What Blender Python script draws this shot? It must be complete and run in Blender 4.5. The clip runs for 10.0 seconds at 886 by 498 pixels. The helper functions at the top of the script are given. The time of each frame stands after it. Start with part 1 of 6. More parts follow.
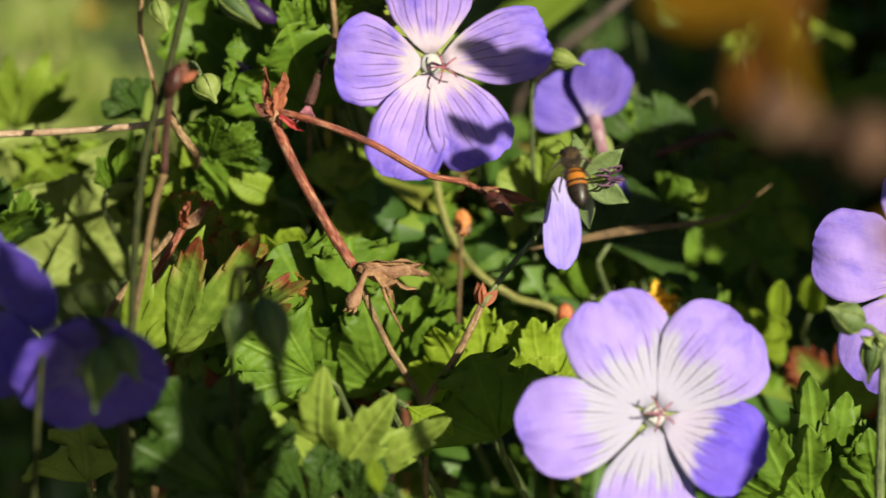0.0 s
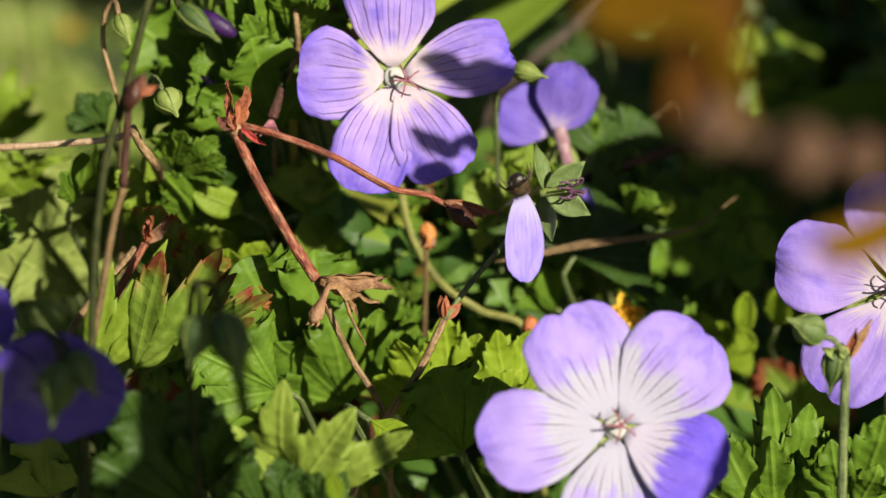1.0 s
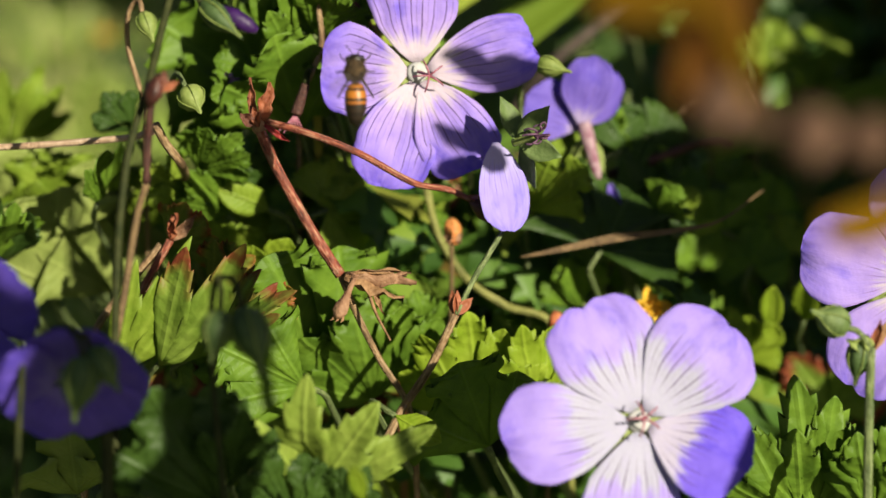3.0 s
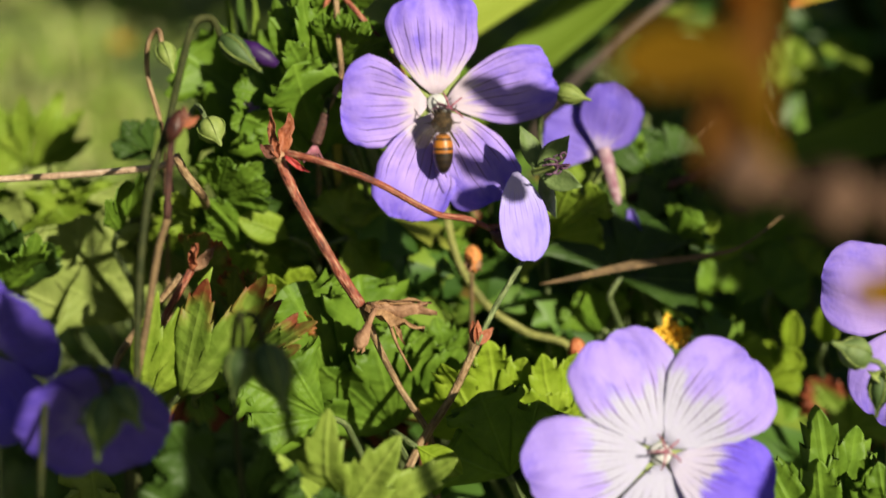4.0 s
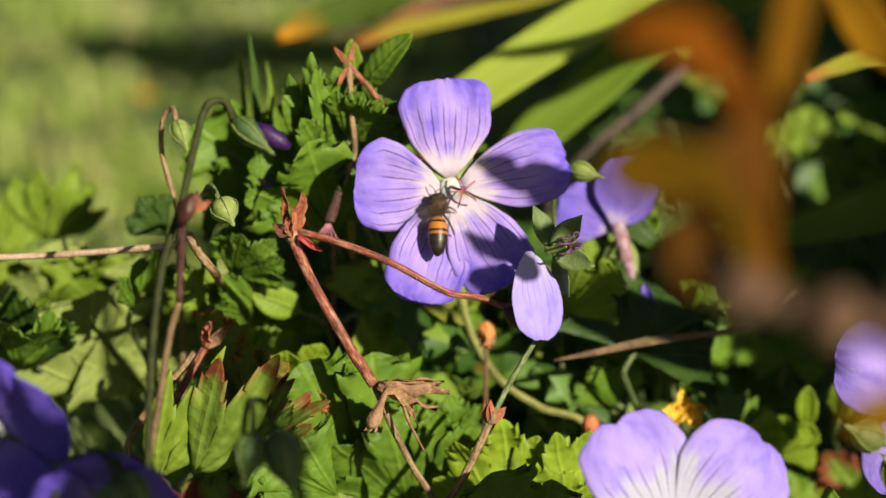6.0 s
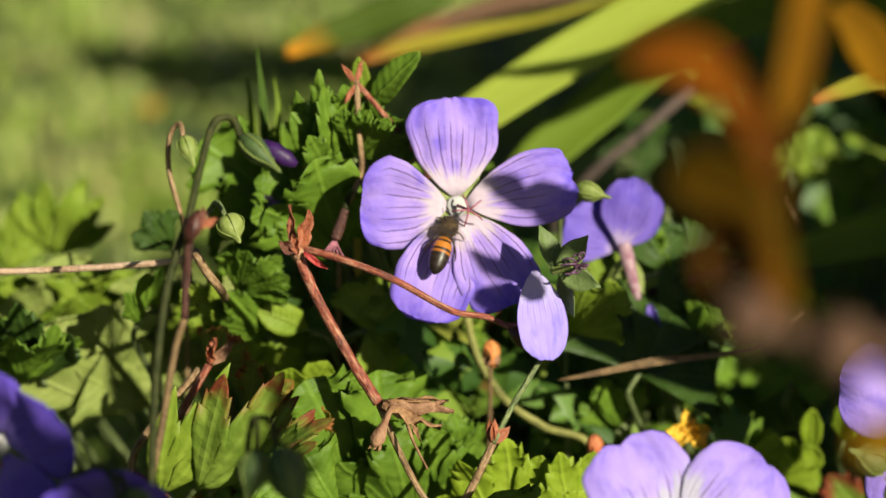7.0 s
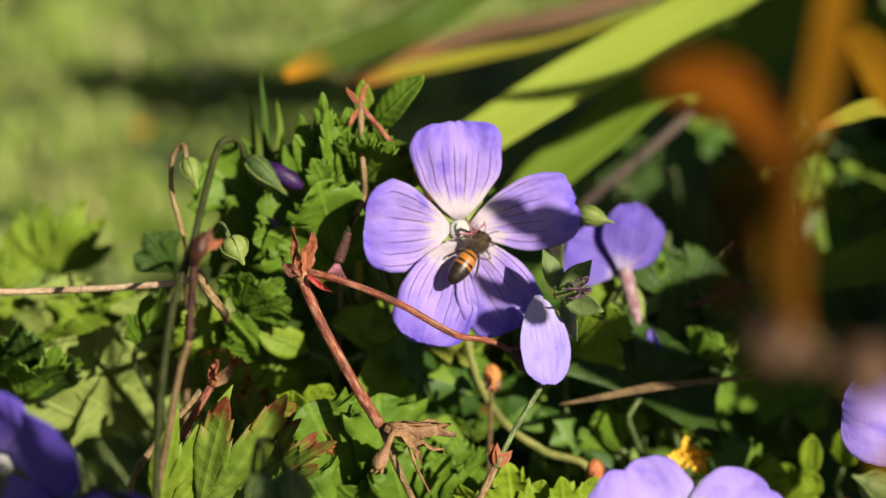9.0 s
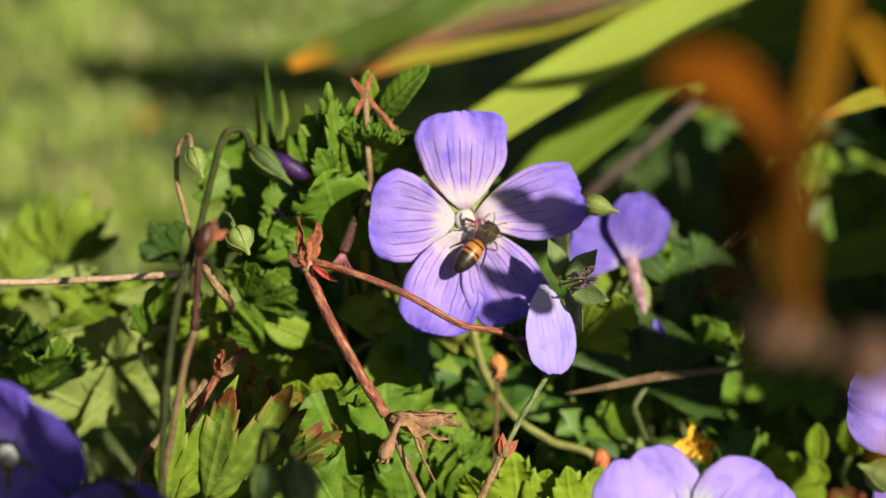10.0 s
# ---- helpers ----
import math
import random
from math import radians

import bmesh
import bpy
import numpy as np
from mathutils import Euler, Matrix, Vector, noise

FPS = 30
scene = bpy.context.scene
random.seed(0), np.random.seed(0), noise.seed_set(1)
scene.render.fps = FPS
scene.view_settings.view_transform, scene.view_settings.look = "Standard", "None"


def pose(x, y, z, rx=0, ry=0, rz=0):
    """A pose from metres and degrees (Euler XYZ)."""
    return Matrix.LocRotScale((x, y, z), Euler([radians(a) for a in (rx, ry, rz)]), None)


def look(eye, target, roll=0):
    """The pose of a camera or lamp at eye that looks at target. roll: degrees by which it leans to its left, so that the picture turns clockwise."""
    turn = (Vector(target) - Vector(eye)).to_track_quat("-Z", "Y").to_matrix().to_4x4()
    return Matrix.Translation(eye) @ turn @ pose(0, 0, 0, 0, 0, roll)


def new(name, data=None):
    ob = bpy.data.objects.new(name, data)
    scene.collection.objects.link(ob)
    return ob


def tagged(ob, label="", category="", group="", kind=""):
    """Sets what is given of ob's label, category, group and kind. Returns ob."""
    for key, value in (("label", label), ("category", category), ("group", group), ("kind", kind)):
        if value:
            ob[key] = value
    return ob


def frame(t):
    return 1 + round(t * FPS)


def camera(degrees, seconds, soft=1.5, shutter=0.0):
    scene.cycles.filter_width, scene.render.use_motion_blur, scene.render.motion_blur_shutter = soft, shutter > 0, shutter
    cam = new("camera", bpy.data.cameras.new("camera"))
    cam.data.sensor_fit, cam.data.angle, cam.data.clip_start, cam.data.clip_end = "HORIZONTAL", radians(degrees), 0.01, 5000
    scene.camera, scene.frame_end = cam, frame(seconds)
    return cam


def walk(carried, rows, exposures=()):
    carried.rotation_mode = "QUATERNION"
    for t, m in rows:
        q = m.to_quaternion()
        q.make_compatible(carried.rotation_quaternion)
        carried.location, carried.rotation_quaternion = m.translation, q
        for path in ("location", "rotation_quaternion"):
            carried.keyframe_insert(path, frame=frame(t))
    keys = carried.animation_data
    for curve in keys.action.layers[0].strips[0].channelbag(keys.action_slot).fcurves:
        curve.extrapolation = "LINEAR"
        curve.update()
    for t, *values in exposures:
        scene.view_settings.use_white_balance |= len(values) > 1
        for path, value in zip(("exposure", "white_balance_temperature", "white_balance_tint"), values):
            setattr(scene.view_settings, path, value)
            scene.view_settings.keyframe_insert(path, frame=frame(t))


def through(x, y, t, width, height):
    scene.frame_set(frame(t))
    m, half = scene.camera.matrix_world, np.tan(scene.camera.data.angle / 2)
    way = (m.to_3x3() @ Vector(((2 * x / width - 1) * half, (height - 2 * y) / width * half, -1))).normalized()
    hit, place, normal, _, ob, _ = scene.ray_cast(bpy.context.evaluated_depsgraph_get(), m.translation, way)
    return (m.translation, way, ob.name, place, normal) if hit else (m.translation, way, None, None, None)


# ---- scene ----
cam = camera(20.0, 10.0, 1.5, 0.5)
cam.data.dof.use_dof = True
cam.data.dof.focus_distance = 0.496
cam.data.dof.aperture_fstop = 10.2
PATH = [
    (0, pose(-0.01322, -0.49865, 0.33044, 71.2787, -0.4121, -1.6744)),
    (0.5, pose(-0.00817, -0.49889, 0.32966, 71.5511, -0.3235, -1.8522)),
    (1, pose(-0.00749, -0.49872, 0.33023, 71.6017, -0.2550, -1.9260)),
    (1.5, pose(-0.00518, -0.49920, 0.32863, 71.7737, 0.0140, -1.6529)),
    (2, pose(-0.00576, -0.49950, 0.32766, 71.7661, 0.1516, -1.3206)),
    (3.5, pose(-0.00327, -0.49900, 0.32930, 71.6606, 0.5974, -1.0186)),
    (4, pose(-0.00476, -0.49708, 0.33559, 71.5321, 0.7396, -0.8700)),
    (4.5, pose(-0.00657, -0.49528, 0.34148, 72.1017, 0.4094, -0.7438)),
    (5, pose(-0.00688, -0.49499, 0.34241, 72.3361, 0.5231, -0.6235)),
    (6.5, pose(-0.00017, -0.49437, 0.34446, 72.3872, 0.8674, -0.1031)),
    (7, pose(-0.00201, -0.49428, 0.34475, 72.6779, 0.3484, 0.0118)),
    (7.5, pose(-0.00301, -0.49416, 0.34515, 73.0000, -0.0006, 0.0001)),
    (8, pose(-0.00391, -0.49408, 0.34538, 73.1263, -0.1803, -0.2596)),
    (8.5, pose(-0.00510, -0.49398, 0.34572, 73.1575, -0.2275, -0.2332)),
    (9, pose(-0.00683, -0.49433, 0.34458, 73.2338, -0.1879, -0.3165)),
    (9.5, pose(-0.00679, -0.49419, 0.34504, 73.1438, -0.2339, -0.2419)),
    (10, pose(-0.00628, -0.49431, 0.34464, 72.9935, -0.0385, -0.1681)),
]
walk(cam, PATH, exposures=[(0, 0.45, 7200, 3), (10, 0.45, 7200, 3)])

# ---- light: clear sky and a low sun from behind the camera's shoulder ----
SUN_TURN, SUN_HEIGHT = 37.0, 29.0
world = bpy.data.worlds.new("sky")
scene.world = world
world.use_nodes = True
sky = world.node_tree.nodes.new("ShaderNodeTexSky")
sky.sky_type, sky.sun_disc = "NISHITA", False
sky.sun_elevation, sky.sun_rotation = radians(SUN_HEIGHT), radians(180 - SUN_TURN)
background = world.node_tree.nodes["Background"]
background.inputs["Strength"].default_value = 0.027
world.node_tree.links.new(sky.outputs[0], background.inputs["Color"])
TO_SUN = Vector((math.sin(radians(SUN_TURN)) * math.cos(radians(SUN_HEIGHT)),
                 -math.cos(radians(SUN_TURN)) * math.cos(radians(SUN_HEIGHT)), math.sin(radians(SUN_HEIGHT))))
sun = new("sun", bpy.data.lights.new("sun", "SUN"))
sun.data.energy, sun.data.angle, sun.data.color = 5.0, radians(0.5), (1.0, 0.95, 0.83)
sun.matrix_world = look(TO_SUN * 5, (0, 0, 0))


# ---- materials ----
class Nodes:
    def __init__(self, name):
        self.mat = bpy.data.materials.new(name)
        self.mat.use_nodes = True
        self.tree = self.mat.node_tree
        self.bsdf = self.tree.nodes["Principled BSDF"]
        self.out = self.tree.nodes["Material Output"]

    def add(self, kind, **values):
        node = self.tree.nodes.new("ShaderNode" + kind)
        for key, value in values.items():
            if key == "op":
                node.operation = value
            elif key == "blend":
                node.data_type, node.blend_type = "RGBA", value
        return node

    def link(self, a, b):
        self.tree.links.new(a, b)

    def noise(self, scale, detail=3.0, coords="Object"):
        node = self.add("TexNoise")
        node.inputs["Scale"].default_value, node.inputs["Detail"].default_value = scale, detail
        self.link(self.add("TexCoord").outputs[coords], node.inputs["Vector"])
        return node.outputs["Fac"]

    def math(self, op, a, b=None, clamp=False):
        node = self.add("Math", op=op)
        node.use_clamp = clamp
        for slot, value in ((0, a), (1, b)):
            if value is None:
                continue
            if isinstance(value, (int, float)):
                node.inputs[slot].default_value = value
            else:
                self.link(value, node.inputs[slot])
        return node.outputs[0]

    def ramp(self, fac, *stops):
        node = self.add("ValToRGB")
        self.link(fac, node.inputs[0])
        e = node.color_ramp.elements
        while len(e) < len(stops):
            e.new(0.5)
        for stop, (at, rgb) in zip(e, stops):
            stop.position, stop.color = at, (*rgb, 1)
        return node.outputs[0]

    def mix(self, fac, a, b, blend="MIX"):
        node = self.add("Mix", blend=blend)
        for slot, value in ((0, fac), (6, a), (7, b)):
            if isinstance(value, (int, float)):
                node.inputs[slot].default_value = value
            elif isinstance(value, tuple):
                node.inputs[slot].default_value = (*value, 1)
            else:
                self.link(value, node.inputs[slot])
        return node.outputs[2]

    def bump(self, height, strength, distance):
        node = self.add("Bump")
        node.inputs["Strength"].default_value, node.inputs["Distance"].default_value = strength, distance
        self.link(height, node.inputs["Height"])
        self.link(node.outputs[0], self.bsdf.inputs["Normal"])

    def uv(self):
        node = self.add("SeparateXYZ")
        self.link(self.add("TexCoord").outputs["UV"], node.inputs[0])
        return node.outputs[0], node.outputs[1]

    def finish(self, colour, rough, through=0.0, through_tint=(1, 1, 1)):
        if isinstance(colour, tuple):
            self.bsdf.inputs["Base Color"].default_value = (*colour, 1)
        else:
            self.link(colour, self.bsdf.inputs["Base Color"])
        self.bsdf.inputs["Roughness"].default_value = rough
        if through:
            leaf, blend = self.add("BsdfTranslucent"), self.add("MixShader")
            self.link(self.mix(1.0, colour, through_tint, "MULTIPLY"), leaf.inputs["Color"])
            blend.inputs[0].default_value = through
            self.link(self.bsdf.outputs[0], blend.inputs[1])
            self.link(leaf.outputs[0], blend.inputs[2])
            self.link(blend.outputs[0], self.out.inputs[0])
        return self.mat


def petal_material(name, eye, middle, rim, vein, white_to, through=0.28, veins=8.0, reach=0.56):
    n = Nodes(name)
    u, v = n.uv()
    seed = n.math("MULTIPLY", n.add("ObjectInfo").outputs["Random"], 40.0)

    def fibres(across, lengthwise, detail):
        """Noise drawn out along the petal."""
        node, place = n.add("TexNoise"), n.add("CombineXYZ")
        node.inputs["Scale"].default_value, node.inputs["Detail"].default_value = 1.0, detail
        n.link(n.math("ADD", n.math("MULTIPLY", u, across), seed), place.inputs[0])
        n.link(n.math("MULTIPLY", v, lengthwise), place.inputs[1])
        n.link(seed, place.inputs[2])
        n.link(place.outputs[0], node.inputs["Vector"])
        return node.outputs["Fac"]

    jag = n.math("MULTIPLY", n.math("SUBTRACT", fibres(11.0, 1.4, 3), 0.5), 0.44)
    soft = n.math("MULTIPLY", n.math("SUBTRACT", n.noise(300, 5), 0.5), 0.22)
    at = n.math("ADD", v, n.math("ADD", jag, soft))
    base = n.ramp(at, (0.04, eye), (white_to, eye), (white_to + 0.14, middle), (0.90, rim), (1.05, tuple(c * k for c, k in zip(rim, (0.78, 0.76, 0.97)))))
    # a few deeper violet strokes and soft blotches
    outer = n.math("MULTIPLY", n.math("SUBTRACT", at, white_to), 6.0, True)
    streak = n.math("MULTIPLY", n.math("SUBTRACT", fibres(3.4, 2.0, 4), 0.56), 9.0, True)
    base = n.mix(n.math("MULTIPLY", n.math("MULTIPLY", streak, outer), 0.7), base, tuple(c * k for c, k in zip(rim, (0.55, 0.53, 0.93))))
    blotch = n.math("MULTIPLY", n.math("SUBTRACT", n.noise(240, 5), 0.47), 3.0, True)
    base = n.mix(n.math("MULTIPLY", n.math("MULTIPLY", blotch, outer), 0.7), base, tuple(c * k for c, k in zip(rim, (0.88, 0.86, 1.0))))
    wash = n.math("MULTIPLY", n.math("SUBTRACT", n.noise(95, 3), 0.46), 4.0, True)
    base = n.mix(n.math("MULTIPLY", n.math("MULTIPLY", wash, outer), 0.6), base, tuple(min(1.0, c * k) for c, k in zip(middle, (1.32, 1.35, 1.12))))
    mottle = n.math("MULTIPLY", n.math("SUBTRACT", n.noise(620, 4), 0.5), 2.4, True)
    base = n.mix(n.math("MULTIPLY", mottle, 0.22), base, tuple(min(1.0, c * 1.25) for c in middle))
    # fanning veins: thin dark lines of uneven length, with finer ones between them
    step = 0.5 / veins
    bend = n.math("MULTIPLY", n.math("SUBTRACT", n.noise(150, 2), 0.5), 0.05)
    across = n.math("ADD", n.math("ADD", u, bend), 1.0)
    width = n.math("ADD", 0.0046, n.math("MULTIPLY", n.math("SUBTRACT", 1.0, v, True), 0.005))
    line = n.math("PINGPONG", across, step)
    thin = n.math("SUBTRACT", 1.0, n.math("DIVIDE", line, width), True)
    thin = n.math("MULTIPLY", thin, 2.8, True)
    length = n.math("ADD", reach - 0.22, n.math("MULTIPLY", fibres(9.0, 0.2, 1), 0.60))
    fade = n.math("MULTIPLY", n.math("SUBTRACT", length, v), 6.0, True)
    near = n.math("MULTIPLY", n.math("SUBTRACT", v, 0.17), 7.0, True)
    mask = n.math("MULTIPLY", n.math("MULTIPLY", thin, fade), near)
    between = n.math("SUBTRACT", 1.0, n.math("DIVIDE", n.math("PINGPONG", n.math("ADD", across, step), step), n.math("MULTIPLY", width, 0.62)), True)
    fork = n.math("MULTIPLY", n.math("SUBTRACT", v, 0.22), 6.0, True)
    mask = n.math("ADD", mask, n.math("MULTIPLY", n.math("MULTIPLY", between, fade), n.math("MULTIPLY", fork, 0.6)), True)
    bold = n.math("MULTIPLY", n.math("SUBTRACT", fibres(13.0, 0.5, 1), 0.18), 3.0, True)
    mask = n.math("MULTIPLY", mask, bold)
    fine = fibres(40.0, 2.2, 4)
    base = n.mix(n.math("MULTIPLY", n.math("SUBTRACT", fine, 0.5), 0.5, True), base, tuple(c * 0.85 for c in rim))
    base = n.mix(n.math("MULTIPLY", mask, 0.92), base, vein)
    n.bump(n.math("ADD", n.math("MULTIPLY", line, 1.0), n.math("ADD", n.math("MULTIPLY", n.noise(800, 4), 0.7), n.math("MULTIPLY", fine, 0.35))), 0.4, 0.0006)
    n.bsdf.inputs["Specular IOR Level"].default_value = 0.25
    return n.finish(base, 0.6, through, (0.8, 0.7, 1.0))


def leaf_material(name, dark, light, edge=None, through=0.3, rough=0.5, worn=0.94):
    n = Nodes(name)
    u, v = n.uv()
    base = n.ramp(n.noise(140, 4), (0.3, dark), (0.72, light))
    info = n.add("ObjectInfo")
    base = n.mix(n.math("MULTIPLY", info.outputs["Random"], 0.22), base, tuple(c * 0.55 for c in dark))
    fleck = n.math("MULTIPLY", n.math("SUBTRACT", n.noise(900, 3), 0.55), 4.0, True)
    base = n.mix(n.math("MULTIPLY", fleck, 0.25), base, tuple(c * 0.6 for c in dark))
    # a middle rib in each lobe and side ribs that leave it slantwise
    rib = n.math("SUBTRACT", 1.0, n.math("DIVIDE", u, 0.028), True)
    slant = n.math("PINGPONG", n.math("ADD", n.math("SUBTRACT", v, n.math("MULTIPLY", u, 0.8)), 2.0), 0.058)
    side = n.math("MULTIPLY", n.math("SUBTRACT", 1.0, n.math("DIVIDE", slant, 0.014), True), n.math("MULTIPLY", v, 3.0, True))
    ribs = n.math("MAXIMUM", rib, n.math("MULTIPLY", side, 0.30))
    base = n.mix(n.math("MULTIPLY", ribs, 0.26), base, tuple(min(1, c * 1.5 + 0.02) for c in light))
    if edge:
        rim = n.math("ADD", n.math("ADD", n.math("MULTIPLY", v, 0.72), n.math("MULTIPLY", u, 1.5)), n.math("MULTIPLY", n.noise(150, 3), 0.55))
        base = n.mix(n.math("MULTIPLY", n.math("SUBTRACT", rim, worn), 6.0, True), base, edge)
    quilt = n.math("MULTIPLY", n.math("MULTIPLY", slant, 17.0), n.math("MULTIPLY", v, 3.0, True))
    n.bump(n.math("ADD", n.math("ADD", n.math("MULTIPLY", n.noise(420, 3), 0.5), n.math("MULTIPLY", quilt, 0.15)), n.math("MULTIPLY", rib, -0.5)), 0.55, 0.0011)
    n.bsdf.inputs["Specular IOR Level"].default_value = 0.26
    return n.finish(base, rough, through, (1.0, 1.0, 0.45))


def plain_material(name, dark, light, scale, rough, bump=0.3, through=0.0, metal=0.0):
    n = Nodes(name)
    base = n.ramp(n.noise(scale, 4), (0.32, dark), (0.7, light))
    n.bump(n.noise(scale * 3, 3), bump, 0.0006)
    n.bsdf.inputs["Metallic"].default_value = metal
    return n.finish(base, rough, through)


def stalk_material(name, dark, mid, pale):
    n = Nodes(name)
    u, v = n.uv()
    streak = n.add("TexNoise")
    streak.inputs["Scale"].default_value, streak.inputs["Detail"].default_value = 4.0, 5
    place = n.add("CombineXYZ")
    n.link(n.math("MULTIPLY", u, 2.0), place.inputs[0])
    n.link(n.math("MULTIPLY", v, 2.5), place.inputs[1])
    n.link(place.outputs[0], streak.inputs["Vector"])
    base = n.ramp(streak.outputs["Fac"], (0.34, dark), (0.50, mid), (0.66, pale))
    base = n.mix(n.math("MULTIPLY", n.math("SUBTRACT", n.noise(500, 4), 0.45), 2.2, True), base, dark)
    n.bump(n.math("ADD", streak.outputs["Fac"], n.noise(1400, 2)), 0.7, 0.0006)
    return n.finish(base, 0.65)


PETAL = petal_material("lilac_petal", (0.54, 0.52, 0.67), (0.46, 0.34, 0.82), (0.38, 0.26, 0.80), (0.10, 0.05, 0.16), 0.40)
PETAL_VIOLET = petal_material("bright_violet_petal", (0.62, 0.56, 0.72), (0.24, 0.15, 0.84), (0.19, 0.11, 0.80), (0.10, 0.04, 0.20), 0.36)
PETAL_ROSY = petal_material("rosy_lilac_petal", (0.72, 0.60, 0.70), (0.50, 0.345, 0.82), (0.265, 0.170, 0.80), (0.045, 0.008, 0.09), 0.18, veins=7.5, reach=0.70)
PETAL_SOFT = petal_material("soft_rosy_lilac_petal", (0.66, 0.56, 0.68), (0.48, 0.33, 0.80), (0.34, 0.23, 0.78), (0.16, 0.07, 0.28), 0.16, reach=0.30)
# blue violet lowered in tone to include the half-shade on the side flower
PETAL_HALF_SHADED = petal_material("half_shade_toned_violet_petal", (0.46, 0.36, 0.62), (0.24, 0.16, 0.66), (0.16, 0.10, 0.58), (0.09, 0.03, 0.22), 0.14)
PETAL_PALE = petal_material("pale_blue_lilac_petal", (0.54, 0.47, 0.80), (0.45, 0.36, 0.88), (0.38, 0.29, 0.86), (0.22, 0.14, 0.5), 0.22)
# petal violet deepened so that the colour itself holds the shade
PETAL_SHADED = petal_material("shade_toned_violet_petal", (0.23, 0.16, 0.60), (0.165, 0.10, 0.60), (0.13, 0.077, 0.56), (0.11, 0.05, 0.36), 0.2, 0.2)
BUD_PETAL = plain_material("dark_purple_bud_petal", (0.022, 0.003, 0.055), (0.05, 0.008, 0.11), 300, 0.5)
LEAF = leaf_material("green_leaf", (0.094, 0.184, 0.019), (0.205, 0.335, 0.038))
LEAF_BRIGHT = leaf_material("yellow_green_leaf", (0.19, 0.30, 0.028), (0.34, 0.44, 0.06), through=0.35)
# LEAF_PALE and LEAF_SUNNY are lit leaf copies, sunlight held in their colour
LEAF_PALE = leaf_material("sun_toned_pale_leaf", (0.26, 0.33, 0.08), (0.40, 0.46, 0.14), through=0.3)
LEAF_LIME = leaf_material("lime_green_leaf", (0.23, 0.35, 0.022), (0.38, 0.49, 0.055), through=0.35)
LEAF_SUNNY = leaf_material("sun_toned_light_green_leaf", (0.22, 0.32, 0.045), (0.36, 0.45, 0.09), through=0.3)
LEAF_RED = leaf_material("red_edged_leaf", (0.15, 0.25, 0.03), (0.30, 0.41, 0.07), edge=(0.24, 0.060, 0.028), worn=0.84)
LEAF_RUST = leaf_material("rust_tipped_leaf", (0.17, 0.22, 0.03), (0.28, 0.32, 0.06), edge=(0.38, 0.10, 0.03))
# copy of the green leaf with shade put into its colour
LEAF_SHADED = leaf_material("shade_toned_leaf", (0.030, 0.064, 0.011), (0.062, 0.12, 0.019), through=0.2)
SEPAL = plain_material("downy_green_sepal", (0.20, 0.27, 0.055), (0.37, 0.43, 0.13), 500, 0.6, 0.3, 0.25)
SEPAL_OLIVE = plain_material("dull_olive_sepal", (0.11, 0.17, 0.05), (0.21, 0.28, 0.10), 500, 0.6, 0.3, 0.2)
# sepal green darkened to stand for the shade on the hanging buds
SEPAL_SHADED = plain_material("shade_toned_sepal", (0.05, 0.09, 0.025), (0.10, 0.16, 0.05), 500, 0.6, 0.3, 0.15)
STALK_GREEN = stalk_material("green_stalk", (0.06, 0.085, 0.03), (0.14, 0.18, 0.06), (0.26, 0.30, 0.13))
STALK_OLIVE = stalk_material("yellowish_olive_stalk", (0.11, 0.11, 0.028), (0.22, 0.22, 0.05), (0.34, 0.33, 0.11))
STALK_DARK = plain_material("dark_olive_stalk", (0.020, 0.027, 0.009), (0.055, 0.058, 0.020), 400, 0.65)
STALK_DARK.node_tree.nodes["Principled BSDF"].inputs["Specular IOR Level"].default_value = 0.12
STALK_RED = stalk_material("reddish_brown_stalk", (0.08, 0.025, 0.018), (0.30, 0.065, 0.035), (0.46, 0.24, 0.15))
STALK_WINE = stalk_material("dark_wine_brown_stalk", (0.03, 0.012, 0.010), (0.075, 0.022, 0.016), (0.12, 0.05, 0.035))
STALK_TAN = stalk_material("tan_dry_stalk", (0.12, 0.07, 0.035), (0.30, 0.18, 0.09), (0.48, 0.33, 0.19))
STALK_PINK = stalk_material("pinkish_tan_stalk", (0.36, 0.22, 0.14), (0.52, 0.35, 0.24), (0.62, 0.47, 0.36))
CRIMSON = plain_material("crimson_bract", (0.30, 0.02, 0.03), (0.50, 0.06, 0.05), 420, 0.5, 0.4, 0.15)
PINK_TAN = plain_material("pinkish_tan_husk", (0.22, 0.10, 0.055), (0.48, 0.27, 0.16), 420, 0.7, 0.7, 0.1)
MAROON = plain_material("dark_maroon_pod", (0.03, 0.009, 0.007), (0.11, 0.030, 0.020), 420, 0.45, 0.4)
STALK_GREY = plain_material("grey_brown_bark", (0.05, 0.035, 0.03), (0.14, 0.095, 0.08), 250, 0.85, 0.5)
STALK_DRY = plain_material("dull_brown_stalk", (0.10, 0.06, 0.03), (0.24, 0.15, 0.07), 350, 0.8, 0.5)
DRY = plain_material("withered_tan_bract", (0.20, 0.10, 0.045), (0.50, 0.28, 0.14), 420, 0.75, 0.8, 0.15)
BROWN_PAPER = plain_material("dark_brown_papery_bract", (0.07, 0.022, 0.014), (0.20, 0.07, 0.045), 420, 0.7, 0.6, 0.15)
RED_DRY = plain_material("rust_red_bract", (0.20, 0.05, 0.025), (0.46, 0.15, 0.07), 420, 0.6, 0.6, 0.15)
ORANGE_POD = plain_material("orange_seed_pod", (0.55, 0.17, 0.05), (0.80, 0.36, 0.12), 420, 0.5, 0.4, 0.1)
